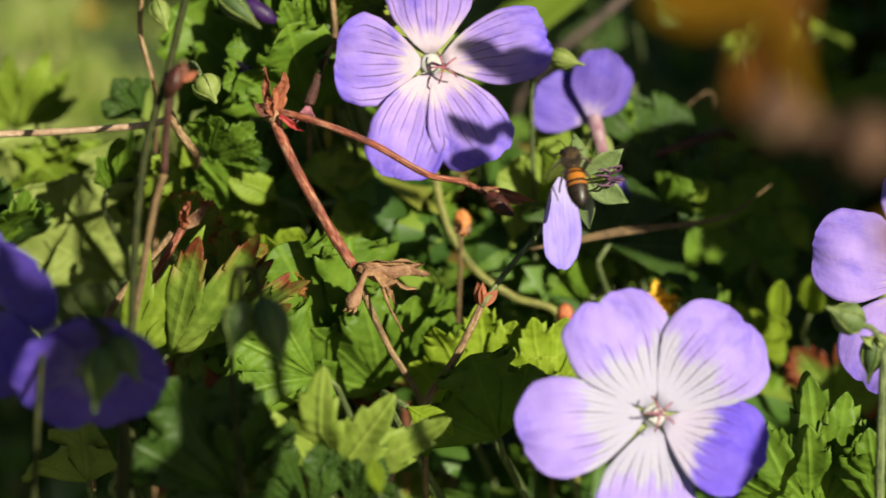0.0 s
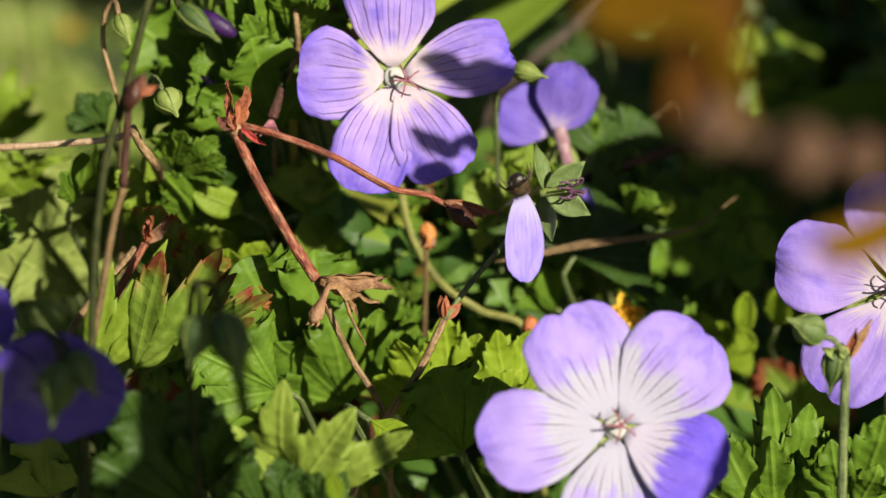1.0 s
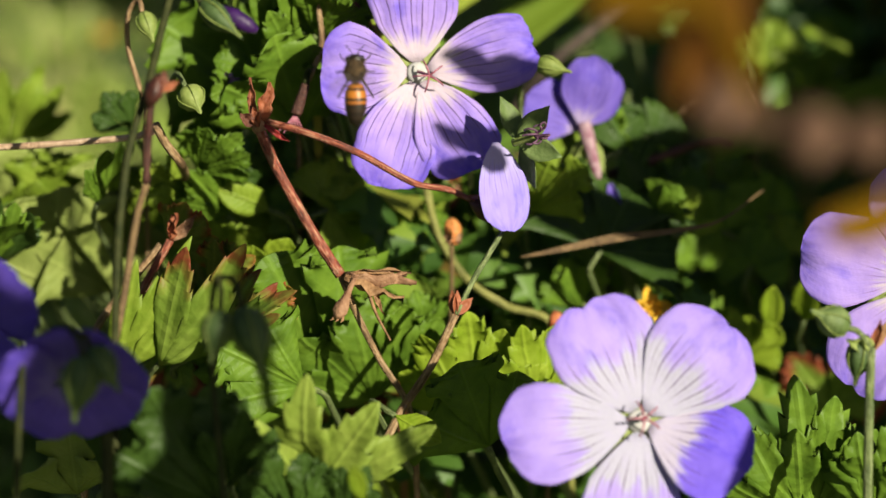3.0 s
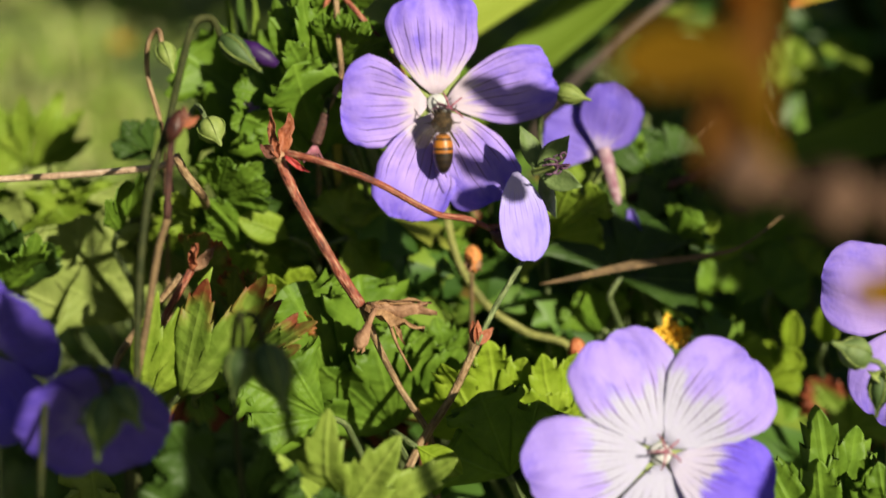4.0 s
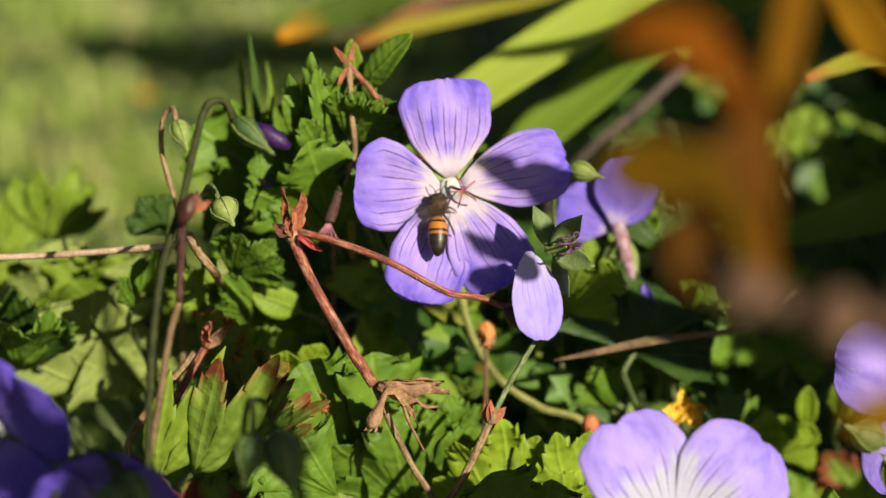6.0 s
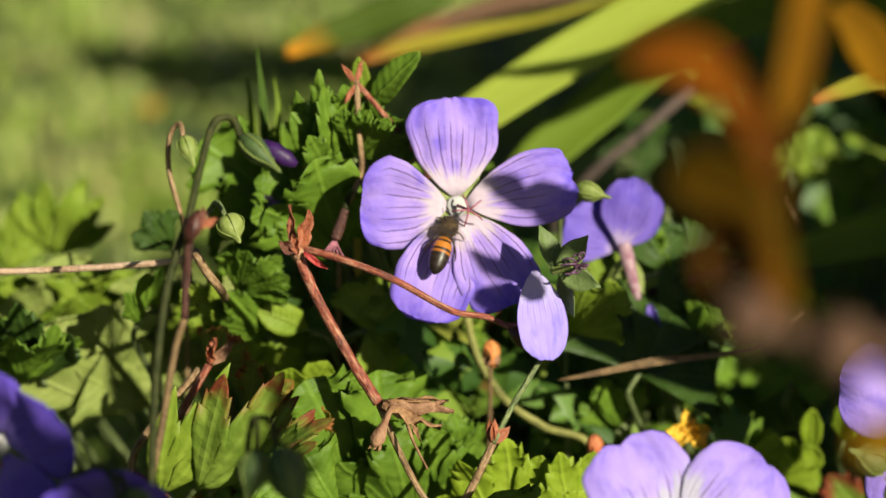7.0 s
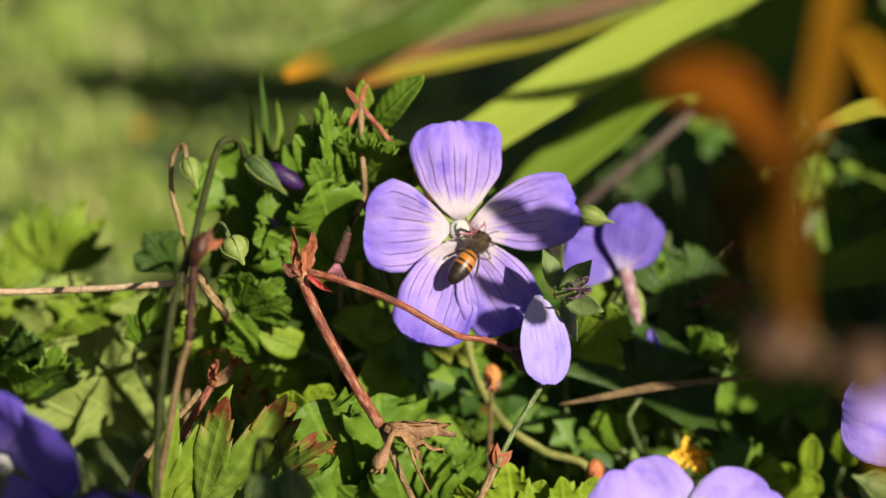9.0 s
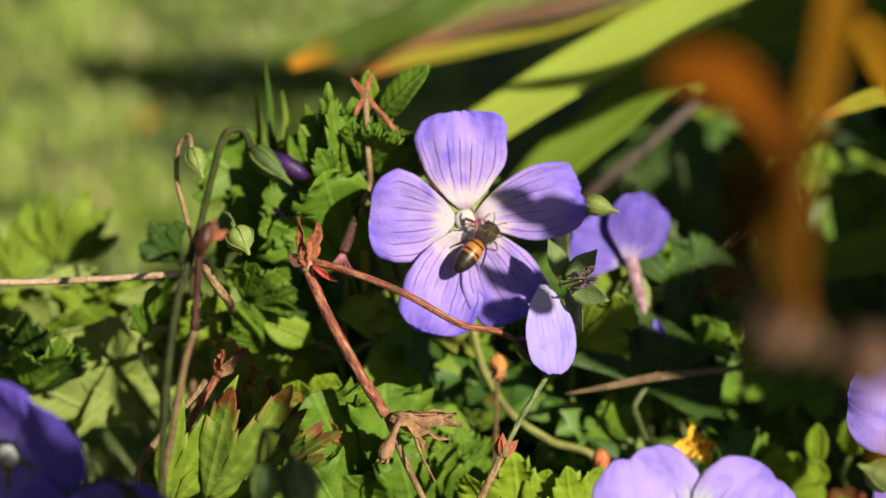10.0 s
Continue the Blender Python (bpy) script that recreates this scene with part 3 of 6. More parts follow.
def dandelion(x, y, size):
    d = thing("dandelion", pose(x, y, 0), "small yellow dandelion flower in the lawn", "flower", "dandelions")
    part("stalk", tube("stalk", [(0, 0, 0), (0.001, 0, 0.01), (0, 0.001, 0.02)], 0.001, STALK_GREEN), d)
    ray = lance_mesh("ray", size, size * 0.35, YELLOW, 0.2, 0.3)
    for k in range(12):
        part("ray", ray, d, at=pose(0, 0.001, 0.02, 15 + 20 * (k % 2), 0, 30 * k))


for x, y, size in ((-0.158, 0.787, 0.008), (-0.05, 1.18, 0.009), (0.075, 1.2, 0.008), (-0.12, 1.25, 0.007)):
    dandelion(x, y, size)


# ---- geranium flowers ----
def flower(at, petals, mat, label, stalk=None, stalk_mat=STALK_GREEN, seed=0, sepal=0.011, group="geranium flowers", cup=0.10, stigma=True, curl=0.15, edge=0.05, broad=0.62, claw=0.64, threads=False, dish=1.0, other=None, lean=(0, 0), wave=0.075, blunt=2.6):
    f = thing("geranium_flower", at, label, "flower", group)
    for k, (angle, length, width, lift, twist) in enumerate(petals):
        me = petal_mesh("petal", length, width, (other or {}).get(k, mat), cup, curl, wave, seed + k, broad, edge, claw, dish, blunt=blunt)
        part("petal", me, f, at=pose(0, 0, 0.00012 * k, 0, 0, angle - 90) @ pose(0, 0.0022, 0, lift, twist, 0))
    green = lance_mesh("sepal", sepal, 0.0042, SEPAL, -0.12, -0.02)
    angles = sorted(p[0] % 360 for p in petals)
    gaps = [(a + (b - a) / 2) for a, b in zip(angles, angles[1:] + [angles[0] + 360])]
    for a in gaps:
        part("sepal", green, f, "pale green pointed sepal", at=pose(0, 0, -0.0006, 0, 0, a - 90))
    heart = lathe("receptacle", [(-0.003, 0.0009), (-0.0012, 0.0018), (0.0000, 0.0022), (0.0003, 0.0019), (0.0005, 0.0013), (0.0006, 0.0007), (0.00062, 0.0002)], HEART, 24, 1, 0.02)
    part("receptacle", heart, f, "pale flower heart")
    if stigma:
        style = part("style", tube("style", [(0, 0, 0.0014), (lean[0] * 0.4, lean[1] * 0.4, 0.003), (*lean, 0.0044)], 0.00035, PISTIL, 0.0003), f, "crimson style")
        arm = tube("stigma", [(0, 0, 0.0042), (0, 0.0011, 0.0050), (0, 0.0026, 0.0048), (0, 0.0034, 0.0037)], 0.00025, PISTIL, 0.00017, 6, 4)
        for k in range(5):
            part("stigma", arm, style, "curled crimson stigma", at=pose(*lean, 0, 0, 0, 72 * k + 20))
    if threads:
        thread = tube("stamen", [(0.001, 0, 0.001), (0.0022, 0, 0.003), (0.0034, 0, 0.0042)], 0.00016, ANTHER, 0.00012, 5, 3)
        for k in range(6):
            part("stamen", thread, f, "thin dark stamen", at=pose(0, 0, 0, 0, 0, 60 * k + 33))
    if stalk:
        part("stalk", tube("stalk", local(f, stalk), 0.0010, stalk_mat, 0.0012), f, "thin hairy green stalk")
    return f


flower_a = flower(facing(-0.0002, -0.0001, 0.1998, 6, 4), [
    (93, 0.0203, 0.0192, 8, 0), (13, 0.0228, 0.0158, 4, 8), (-61, 0.0214, 0.0166, 8, 0), (-109, 0.0224, 0.0168, 4, 0), (178, 0.0178, 0.0188, 2, -10)],
    PETAL_ROSY, "open lilac geranium flower with five veined petals", stalk=[(0.0003, 0.0037, 0.1985), (0.0025, 0.0179, 0.1900), (0.0055, 0.0480, 0.1688), (0.0072, 0.0615, 0.1105), (0.0076, 0.0597, 0.0360)], seed=1, edge=0.10, broad=0.66, claw=0.47, sepal=0.0078, wave=0.105, lean=(0.0020, -0.0012), blunt=3.6)
flower_b = thing("geranium_flower", facing(0.0362, 0.0363, 0.1793), "violet geranium flower turned away, seen from its side", "flower", "geranium flowers")
for k, (length, width, yaw, pitch, spin) in enumerate(((0.0160, 0.0120, 5, -10, -8), (0.0146, 0.0125, 45, -15, -34), (0.0140, 0.0145, 10, 0, 64), (0.0120, 0.012, -40, -30, 45))):
    part("petal", petal_mesh("petal", length, width, PETAL_HALF_SHADED, 0.15, 0.1, 0.08, 11 + k, edge=0.05), flower_b, at=pose(0, 0, -0.001 * k, -pitch, yaw, 0) @ pose(0, 0, 0, 0, 0, spin))
part("calyx", lathe("calyx", [(-0.012, 0.0007), (-0.010, 0.0011), (-0.006, 0.0013), (-0.002, 0.0016), (0.001, 0.0014)], CALYX, 14, 1, 0.08), flower_b, "pale pink calyx tube", at=pose(0.0008, 0, 0, -90, 0, 0) @ pose(0, 0, 0, 0, -14, 0))
for spin, yaw in ((170, 30), (200, -30), (150, 60)):
    part("sepal", lance_mesh("sepal", 0.0085, 0.0032, SEPAL, 0.25, 0.1), flower_b, "green sepal", at=pose(0.0015, -0.002, -0.001, 0, yaw, spin))
part("fallen_petal", lance_mesh("fallen_petal", 0.0072, 0.0028, PETAL_SHADED, 0.3, 0.1), flower_b, "drooping narrow violet petal", at=pose(0.0062, -0.0125, 0.001, 0, 20, 198))
part("stalk", tube("stalk", local(flower_b, [(0.0395, 0.0331, 0.1687), (0.0430, 0.0398, 0.1598), (0.0488, 0.0660, 0.1257), (0.0545, 0.0694, 0.0334)]), 0.0009, STALK_GREEN), flower_b)
flower_c = flower(facing(0.0393, -0.0721, 0.1533, 8, 12), [
    (114, 0.0219, 0.0214, 3, 0), (44, 0.0233, 0.0210, 4, 0), (-30, 0.0196, 0.0192, 12, -10), (-98, 0.0225, 0.0190, 3, 0), (186, 0.0240, 0.0188, 2, 4)],
    PETAL, "large open lilac geranium flower with a white eye", stalk=[(0.0401, -0.0667, 0.1506), (0.0428, -0.0533, 0.1370), (0.0449, -0.0502, 0.1151), (0.0462, -0.0634, 0.0596)], seed=21, broad=0.62, claw=0.52, dish=0.0, edge=0.0, other={2: PETAL_VIOLET})
flower_e = flower(facing(0.0992, -0.0301, 0.1652, -12, 10), [
    (95, 0.022, 0.018, 6, 0), (165, 0.0225, 0.019, 6, 0), (237, 0.0240, 0.0185, 6, 0), (310, 0.022, 0.018, 6, 0), (20, 0.022, 0.018, 6, 0)],
    PETAL_SOFT, "open lilac geranium flower beside a brown seed head", stalk=[(0.1008, -0.0256, 0.1631), (0.1042, -0.0068, 0.1409), (0.1060, -0.0178, 0.0445)], seed=31, threads=True)
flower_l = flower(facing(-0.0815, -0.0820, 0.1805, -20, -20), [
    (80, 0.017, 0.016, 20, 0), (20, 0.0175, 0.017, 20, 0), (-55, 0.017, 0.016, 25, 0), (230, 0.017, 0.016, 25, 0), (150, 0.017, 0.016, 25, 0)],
    PETAL_SHADED, "violet geranium flower with shade put into its deep colour", stalk=[(-0.0810, -0.0770, 0.1795), (-0.0811, -0.0773, 0.1629), (-0.0832, -0.0908, 0.0905)], seed=41)
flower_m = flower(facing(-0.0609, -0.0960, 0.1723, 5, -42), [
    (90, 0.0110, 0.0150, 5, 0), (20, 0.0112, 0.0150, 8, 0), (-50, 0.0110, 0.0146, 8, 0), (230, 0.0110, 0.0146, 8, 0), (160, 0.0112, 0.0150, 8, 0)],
    PETAL_SHADED, "nodding violet geranium flower with shade put into its deep colour", stalk=[(-0.0605, -0.0916, 0.1697), (-0.0567, -0.0880, 0.1649), (-0.0561, -0.0937, 0.1480), (-0.0562, -0.1124, 0.0916)], stalk_mat=STALK_DARK, seed=51, stigma=False, claw=0.4, sepal=0.007)


# ---- the nearly bare flower that dips under the bee ----
def bare_flower(at):
    f = thing("bare_flower", at, "nearly bare geranium flower: one lilac petal, green sepals", "flower", "geranium flowers")
    part("petal", petal_mesh("petal", 0.0182, 0.0114, PETAL_PALE, 0.05, 0.0, 0.06, 61, 0.56, 0.0, 0.42), f, "last lilac petal", at=pose(-0.0046, 0.0006, 0.0005, 0, 0, 179) @ pose(0, 0, 0, 0, -44, 0))
    green = lance_mesh("sepal", 0.0088, 0.0050, SEPAL_OLIVE, 0.18, 0.12)
    for spin, yaw in ((18, 50), (-50, 15), (-117, 0), (-168, 35)):
        part("sepal", green, f, "pointed green sepal", at=pose(0, 0, -0.0035 if spin < -150 else 0, 0, 0, spin) @ pose(0, 0.0004, 0, 0, yaw, 0))
    part("column", tube("column", [(-0.001, 0, 0), (0.0015, 0.0003, 0.001), (0.0040, 0.0006, 0.0022)], 0.0009, SEPAL, 0.0006), f, "pale seed column")
    curls = random.Random(14)
    for k in range(8):
        a = 2 * math.pi * k / 8 + curls.uniform(-0.3, 0.3)
        q = curls.uniform(0.0010, 0.0019)
        c, s = math.cos(a) * q, math.sin(a) * q
        part("stamen", tube("stamen", [(0.0035, 0.0005, 0.0018), (0.0050 + c * 0.3, 0.0006 + s * 0.5, 0.0026), (0.0058 + c * 0.9, 0.0006 + s, 0.0034), (0.0052 + c * 1.4, 0.0006 + s * 1.5, 0.0034 + abs(c) * 0.4), (0.0042 + c * 1.4, 0.0006 + s * 1.3, 0.0040)], 0.00030, ANTHER, 0.0002, 6, 4), f, "curled dark purple stamen")
    return f


D_LOW = facing(0.0289, -0.0312, 0.1861, 0, 0, 0)
D_HIGH = facing(0.0198, -0.0163, 0.1910, -18, 0, 8)
flower_d = bare_flower(D_LOW)
stem_d = thing("flower_stem", pose(0.0093, -0.0290, 0.1591), "thin green flower stem with a red joint", "stem")
part("stalk", tube("stalk", local(stem_d, [(0.0093, -0.0290, 0.1591), (0.0144, -0.0242, 0.1646), (0.0208, -0.0192, 0.1707), (0.0279, -0.0137, 0.1785)]), 0.0006, STALK_GREEN, 0.00055), stem_d)
low = tube("lower_stalk", local(stem_d, [(0.0093, -0.0290, 0.1591), (0.0041, -0.0312, 0.1487), (-0.0027, -0.0333, 0.1386), (-0.0096, -0.0402, 0.1234), (-0.0124, -0.0527, 0.0539)]), 0.0008, STALK_TAN, 0.001)
under = thing("branch_stem", pose(0.0093, -0.0290, 0.1591), "green stem with rust-red bracts at its fork", "stem")
part("stalk", low, under)
bract = lance_mesh("bract", 0.0045, 0.0022, RED_DRY, 0.2, 0.2)
for spin, yaw in ((-48, 20), (8, -30), (-5, 40)):
    part("bract", bract, under, "rust-red bract", at=facing(0, 0, 0, yaw, 10, spin))


# ---- buds ----
BUD = [(0.0, 0.0008), (0.0008, 0.0019), (0.0022, 0.0027), (0.004, 0.0029), (0.0058, 0.0023), (0.0072, 0.0013), (0.0083, 0.0006), (0.0100, 0.0003), (0.0105, 0.0001)]


def bud(at, length, mat, label, stalk, stalk_mat=STALK_GREEN, stalk_radius=0.00055, fat=1.0):
    b = thing("geranium_bud", at, label, "flower bud", "geranium buds")
    k = length / 0.0105
    calyx = part("calyx", lathe("calyx", [(z * k, r * k * fat) for z, r in BUD], mat, 20, 1.0, 0.05), b)
    rib = tube("rib", [(BUD[i][1] * k * fat * 1.03, 0, BUD[i][0] * k) for i in range(1, 8)], 0.00018 * k, SEPAL, 0.0001, 5, 3)
    for i in range(5):
        part("rib", rib, calyx, at=pose(0, 0, 0, 0, 0, 72 * i + 36))
    if stalk:
        part("stalk", tube("stalk", local(b, stalk), stalk_radius, stalk_mat), b, "thin bud stalk")
    return b


def along(a, b):
    """A pose at a whose z axis points to b."""
    a, b = Vector(a), Vector(b)
    return Matrix.Translation(a) @ (b - a).to_track_quat("Z", "Y").to_matrix().to_4x4()


bud(along((-0.0455, -0.0227, 0.2044), (-0.0421, -0.0282, 0.2003)), 0.0070, SEPAL, "small pale green geranium bud beside a brown node", [(-0.0455, -0.0227, 0.2044), (-0.0473, -0.0199, 0.2067), (-0.0490, -0.0185, 0.2045), (-0.0508, -0.0251, 0.2036), (-0.0497, -0.0542, 0.2108)], fat=1.45)
bud(along((-0.0567, 0.0090, 0.2125), (-0.0537, 0.0040, 0.2063)), 0.0075, SEPAL, "pale green bud on a hooked tan stalk", [(-0.0567, 0.0090, 0.2125), (-0.0576, 0.0108, 0.2148), (-0.0599, 0.0119, 0.2115), (-0.0602, 0.0117, 0.2042), (-0.0577, 0.0099, 0.1949), (-0.0594, 0.0311, 0.1821), (-0.0643, 0.0457, 0.0589)], STALK_TAN)
bud(along((0.0247, 0.0116, 0.2003), (0.0332, 0.0070, 0.1989)), 0.0085, SEPAL, "plump pale green bud", [(0.0247, 0.0116, 0.2003), (0.0227, 0.0151, 0.1981), (0.0220, 0.0226, 0.1885), (0.0242, 0.0318, 0.1502), (0.0252, 0.0239, 0.0559)], fat=0.9)
b2 = bud(along((-0.0405, -0.0410, 0.2256), (-0.0315, -0.0476, 0.2192)), 0.0112, SEPAL_SHADED, "nodding dark green bud with a purple petal tip", [(-0.0405, -0.0410, 0.2256), (-0.0424, -0.0389, 0.2286), (-0.0453, -0.0399, 0.2283), (-0.0473, -0.0459, 0.2227), (-0.0496, -0.0564, 0.2132), (-0.0527, -0.0626, 0.2038), (-0.0546, -0.0692, 0.1899), (-0.0555, -0.0749, 0.1726), (-0.0563, -0.1037, 0.0862)], STALK_DARK, 0.00075, fat=0.72)
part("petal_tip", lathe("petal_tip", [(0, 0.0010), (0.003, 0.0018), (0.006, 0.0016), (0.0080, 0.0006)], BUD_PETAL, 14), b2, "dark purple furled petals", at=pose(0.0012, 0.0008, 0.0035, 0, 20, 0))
bud(along((-0.0350, -0.0932, 0.1834), (-0.0366, -0.0977, 0.1759)), 0.0095, SEPAL_SHADED, "hanging green bud with shade put into its colour", [(-0.0350, -0.0932, 0.1834), (-0.0350, -0.0909, 0.1872), (-0.0358, -0.0894, 0.1883), (-0.0369, -0.0893, 0.1820), (-0.0367, -0.0937, 0.1691), (-0.0352, -0.0999, 0.1506), (-0.0342, -0.1307, 0.1026)], STALK_DARK, fat=1.1)
bud(along((-0.0313, -0.0931, 0.1839), (-0.0273, -0.0993, 0.1722)), 0.0125, SEPAL_SHADED, "long hanging green bud with shade put into its colour", [(-0.0313, -0.0931, 0.1839), (-0.0328, -0.0906, 0.1881), (-0.0351, -0.0894, 0.1883)], STALK_DARK, fat=0.95)
bud(along((-0.0572, -0.1061, 0.1803), (-0.0587, -0.1116, 0.1699)), 0.0115, SEPAL_SHADED, "dark bud hanging before a violet flower", [(-0.0572, -0.1061, 0.1803), (-0.0586, -0.1030, 0.1831), (-0.0622, -0.1007, 0.1833), (-0.0682, -0.1001, 0.1781), (-0.0715, -0.1207, 0.0970)], STALK_DARK)
bud(along((-0.0563, -0.1038, 0.1809), (-0.0519, -0.1078, 0.1758)), 0.0095, SEPAL_SHADED, "dark bud hanging before a violet flower", [(-0.0563, -0.1038, 0.1809), (-0.0575, -0.1021, 0.1828), (-0.0622, -0.1007, 0.1833)], STALK_DARK)
fork = thing("forked_stem", pose(0.0828, -0.0647, 0.1641), "downy green forked stem with tan bracts", "stem")
part("stalk", tube("stalk", local(fork, [(0.0829, -0.0646, 0.1645), (0.0826, -0.0667, 0.1550), (0.0824, -0.0708, 0.1362), (0.0839, -0.0822, 0.0706)]), 0.0009, STALK_GREEN, 0.0010), fork)
hairs(fork, local(fork, [(0.0829, -0.0646, 0.1645), (0.0826, -0.0667, 0.1550), (0.0824, -0.0708, 0.1362)]), 0.0009, 260, 11, STALK_GREEN)
for spin, yaw, size, mat in ((-32, 20, (0.0085, 0.0020), DRY), (-22, -20, (0.0060, 0.0018), RED_DRY), (62, 0, (0.0050, 0.0022), SEPAL), (30, 20, (0.0036, 0.0020), SEPAL)):
    part("bract", lance_mesh("bract", *size, mat, 0.4, 0.1, crumple=0.3), fork, "pointed bract", at=facing(0, 0, -0.0006, yaw, 0, spin))
bud(along((0.0783, -0.0643, 0.1681), (0.0705, -0.0667, 0.1728)), 0.0090, SEPAL_OLIVE, "downy green bud at the top of a forked stem", [(0.0783, -0.0643, 0.1681), (0.0803, -0.0646, 0.1675), (0.0829, -0.0647, 0.1641)], STALK_GREEN, 0.0006, fat=1.2)
bud(along((0.0812, -0.0632, 0.1655), (0.0802, -0.0642, 0.1560)), 0.0095, SEPAL_SHADED, "dark green bud under a forked stem", [(0.0812, -0.0632, 0.1655), (0.0822, -0.0631, 0.1658), (0.0829, -0.0647, 0.1641)], fat=0.9)

# ---- red withered stem with its dry flower ----
red = thing("withered_geranium", pose(-0.0322, -0.0150, 0.1952), "red-brown hairy withered geranium stem with rusty bracts", "dry plant")
part("stalk", tube("stalk", local(red, [(-0.0324, -0.0150, 0.1952), (-0.0283, -0.0179, 0.1861), (-0.0215, -0.0215, 0.1742), (-0.0161, -0.0240, 0.1659)]), 0.00105, STALK_RED, 0.00115, 10, 8, 0.15), red, "thick red-brown stalk")
part("side_stalk", tube("side_stalk", local(red, [(-0.0317, -0.0149, 0.1957), (-0.0237, -0.0175, 0.1942), (-0.0124, -0.0197, 0.1902), (-0.0012, -0.0187, 0.1834), (0.0060, -0.0143, 0.1805), (0.0109, -0.0142, 0.1780)]), 0.0008, STALK_RED, 0.0006, 8), red, "slender side stalk")
part("low_stalk", tube("low_stalk", local(red, [(-0.0161, -0.0240, 0.1659), (-0.0125, -0.0238, 0.1563), (-0.0086, -0.0234, 0.1476), (-0.0023, -0.0249, 0.1358), (-0.0011, -0.0242, 0.0695)]), 0.0007, STALK_TAN, 0.0007), red, "thin tan lower stalk")
for at, size, spin, yaw, mat in (((-0.0317, -0.0161, 0.1953), (0.0080, 0.0032), -8, 25, RED_DRY), ((-0.0325, -0.0150, 0.1952), (0.0086, 0.0016), 5, -30, RED_DRY), ((-0.0308, -0.0171, 0.1954), (0.0058, 0.0013), -126, 0, CRIMSON), ((-0.0331, -0.0172, 0.1952), (0.0036, 0.0026), 48, 20, BROWN_PAPER), ((-0.0320, -0.0172, 0.1950), (0.0040, 0.0020), 14, 0, RED_DRY)):
    part("bract", lance_mesh("bract", *size, mat, 0.5, 0.12, crumple=0.35), red, "pointed rust-red bract", at=red.matrix_world.inverted() @ facing(*at, yaw, 0, spin))
part("joint", lathe("joint", [(-0.0016, 0.0008), (-0.0008, 0.0014), (0.0, 0.00165), (0.0009, 0.0013), (0.0015, 0.0006)], PINK_TAN, 12, 1, 0.06), red, "pale swollen joint", at=pose(0.0002, -0.0004, -0.0004))
pod_tip = part("pod", lathe("pod", [(0, 0.0006), (0.0014, 0.0014), (0.0034, 0.0020), (0.0054, 0.0016), (0.0072, 0.0006), (0.0078, 0.0002)], MAROON, 14, 1, 0.06), red, "dark maroon pointed seed pod", at=red.matrix_world.inverted() @ along((0.0103, -0.0141, 0.1782), (0.0182, -0.0182, 0.1729)))
for spin, size, mat in ((-104, (0.0110, 0.0022), RED_DRY), (-112, (0.0090, 0.0018), PINK_TAN)):
    part("bract", lance_mesh("bract", *size, mat, 0.4, 0.05, crumple=0.1), red, "pinkish brown bract", at=red.matrix_world.inverted() @ facing(0.0098, -0.0148, 0.1793, 15, 0, spin))
hairs(red, local(red, [(-0.0324, -0.0150, 0.1952), (-0.0283, -0.0179, 0.1861), (-0.0215, -0.0215, 0.1742), (-0.0161, -0.0240, 0.1659)]), 0.0012, 420, 9, STALK_TAN)
hairs(red, local(red, [(-0.0317, -0.0149, 0.1957), (-0.0237, -0.0175, 0.1942), (-0.0124, -0.0197, 0.1902), (-0.0012, -0.0187, 0.1834)]), 0.0007, 300, 10, STALK_TAN)
dry = thing("withered_flower", pose(-0.0153, -0.0260, 0.1663), "shrivelled tan dried geranium flower head", "withered flower")
shaggy = random.Random(6)
for k in range(7):
    size = (shaggy.uniform(0.0095, 0.0130), shaggy.uniform(0.0013, 0.0026))
    part("bract", lance_mesh("bract", *size, (DRY, PINK_TAN)[k % 2], shaggy.uniform(0.3, 0.7) * (-1) ** k, shaggy.uniform(-0.15, 0.15), crumple=0.5), dry, at=pose(shaggy.uniform(0, 0.002), shaggy.uniform(-0.001, 0.001), shaggy.uniform(-0.0008, 0.0008)) @ facing(0, 0, 0, 0, 0, -93 + 5 * (k % 3 - 1) + shaggy.gauss(0, 3)) @ pose(0, 0, 0, shaggy.gauss(0, 8), shaggy.gauss(0, 45), 0))
husk = part("husk", lathe("husk", [(0.0, 0.0005), (0.0030, 0.0006), (0.0048, 0.0009), (0.0064, 0.0014), (0.0076, 0.0015), (0.0086, 0.0010), (0.0092, 0.0004)], PINK_TAN, 14, 1, 0.14), dry, "hanging pinkish tan husk", at=dry.matrix_world.inverted() @ along((-0.0133, -0.0270, 0.1663), (-0.0164, -0.0319, 0.1606)))
for k in range(3):
    part("tip", lance_mesh("tip", 0.0020, 0.0008, DRY, 0.4, 0.1, crumple=0.3), husk, at=pose(0.0007 * (k - 1), 0, 0.0078, 90, 14 * (k - 1), 0))
part("bract", lance_mesh("bract", 0.0080, 0.0014, DRY, 0.45, 0.1, crumple=0.5), dry, at=facing(0.004, 0, 0, 20, 0, -152))
for pts in ([(-0.0108, -0.0267, 0.1641), (-0.0091, -0.0291, 0.1596), (-0.0063, -0.0316, 0.1547)], [(-0.0161, -0.0240, 0.1659), (-0.0125, -0.0258, 0.1670), (-0.0057, -0.0277, 0.1675)]):
    part("thread", tube("thread", local(dry, pts), 0.00045, DRY, 0.0002, 6), dry, "dry thread")

# ---- other stems and pods ----
def stem(points, radius, mat, label, name="stem", end=None):
    s = thing(name, pose(*points[0]), label, "stem")
    part("stalk", tube("stalk", local(s, points), radius, mat, end), s)
    return s


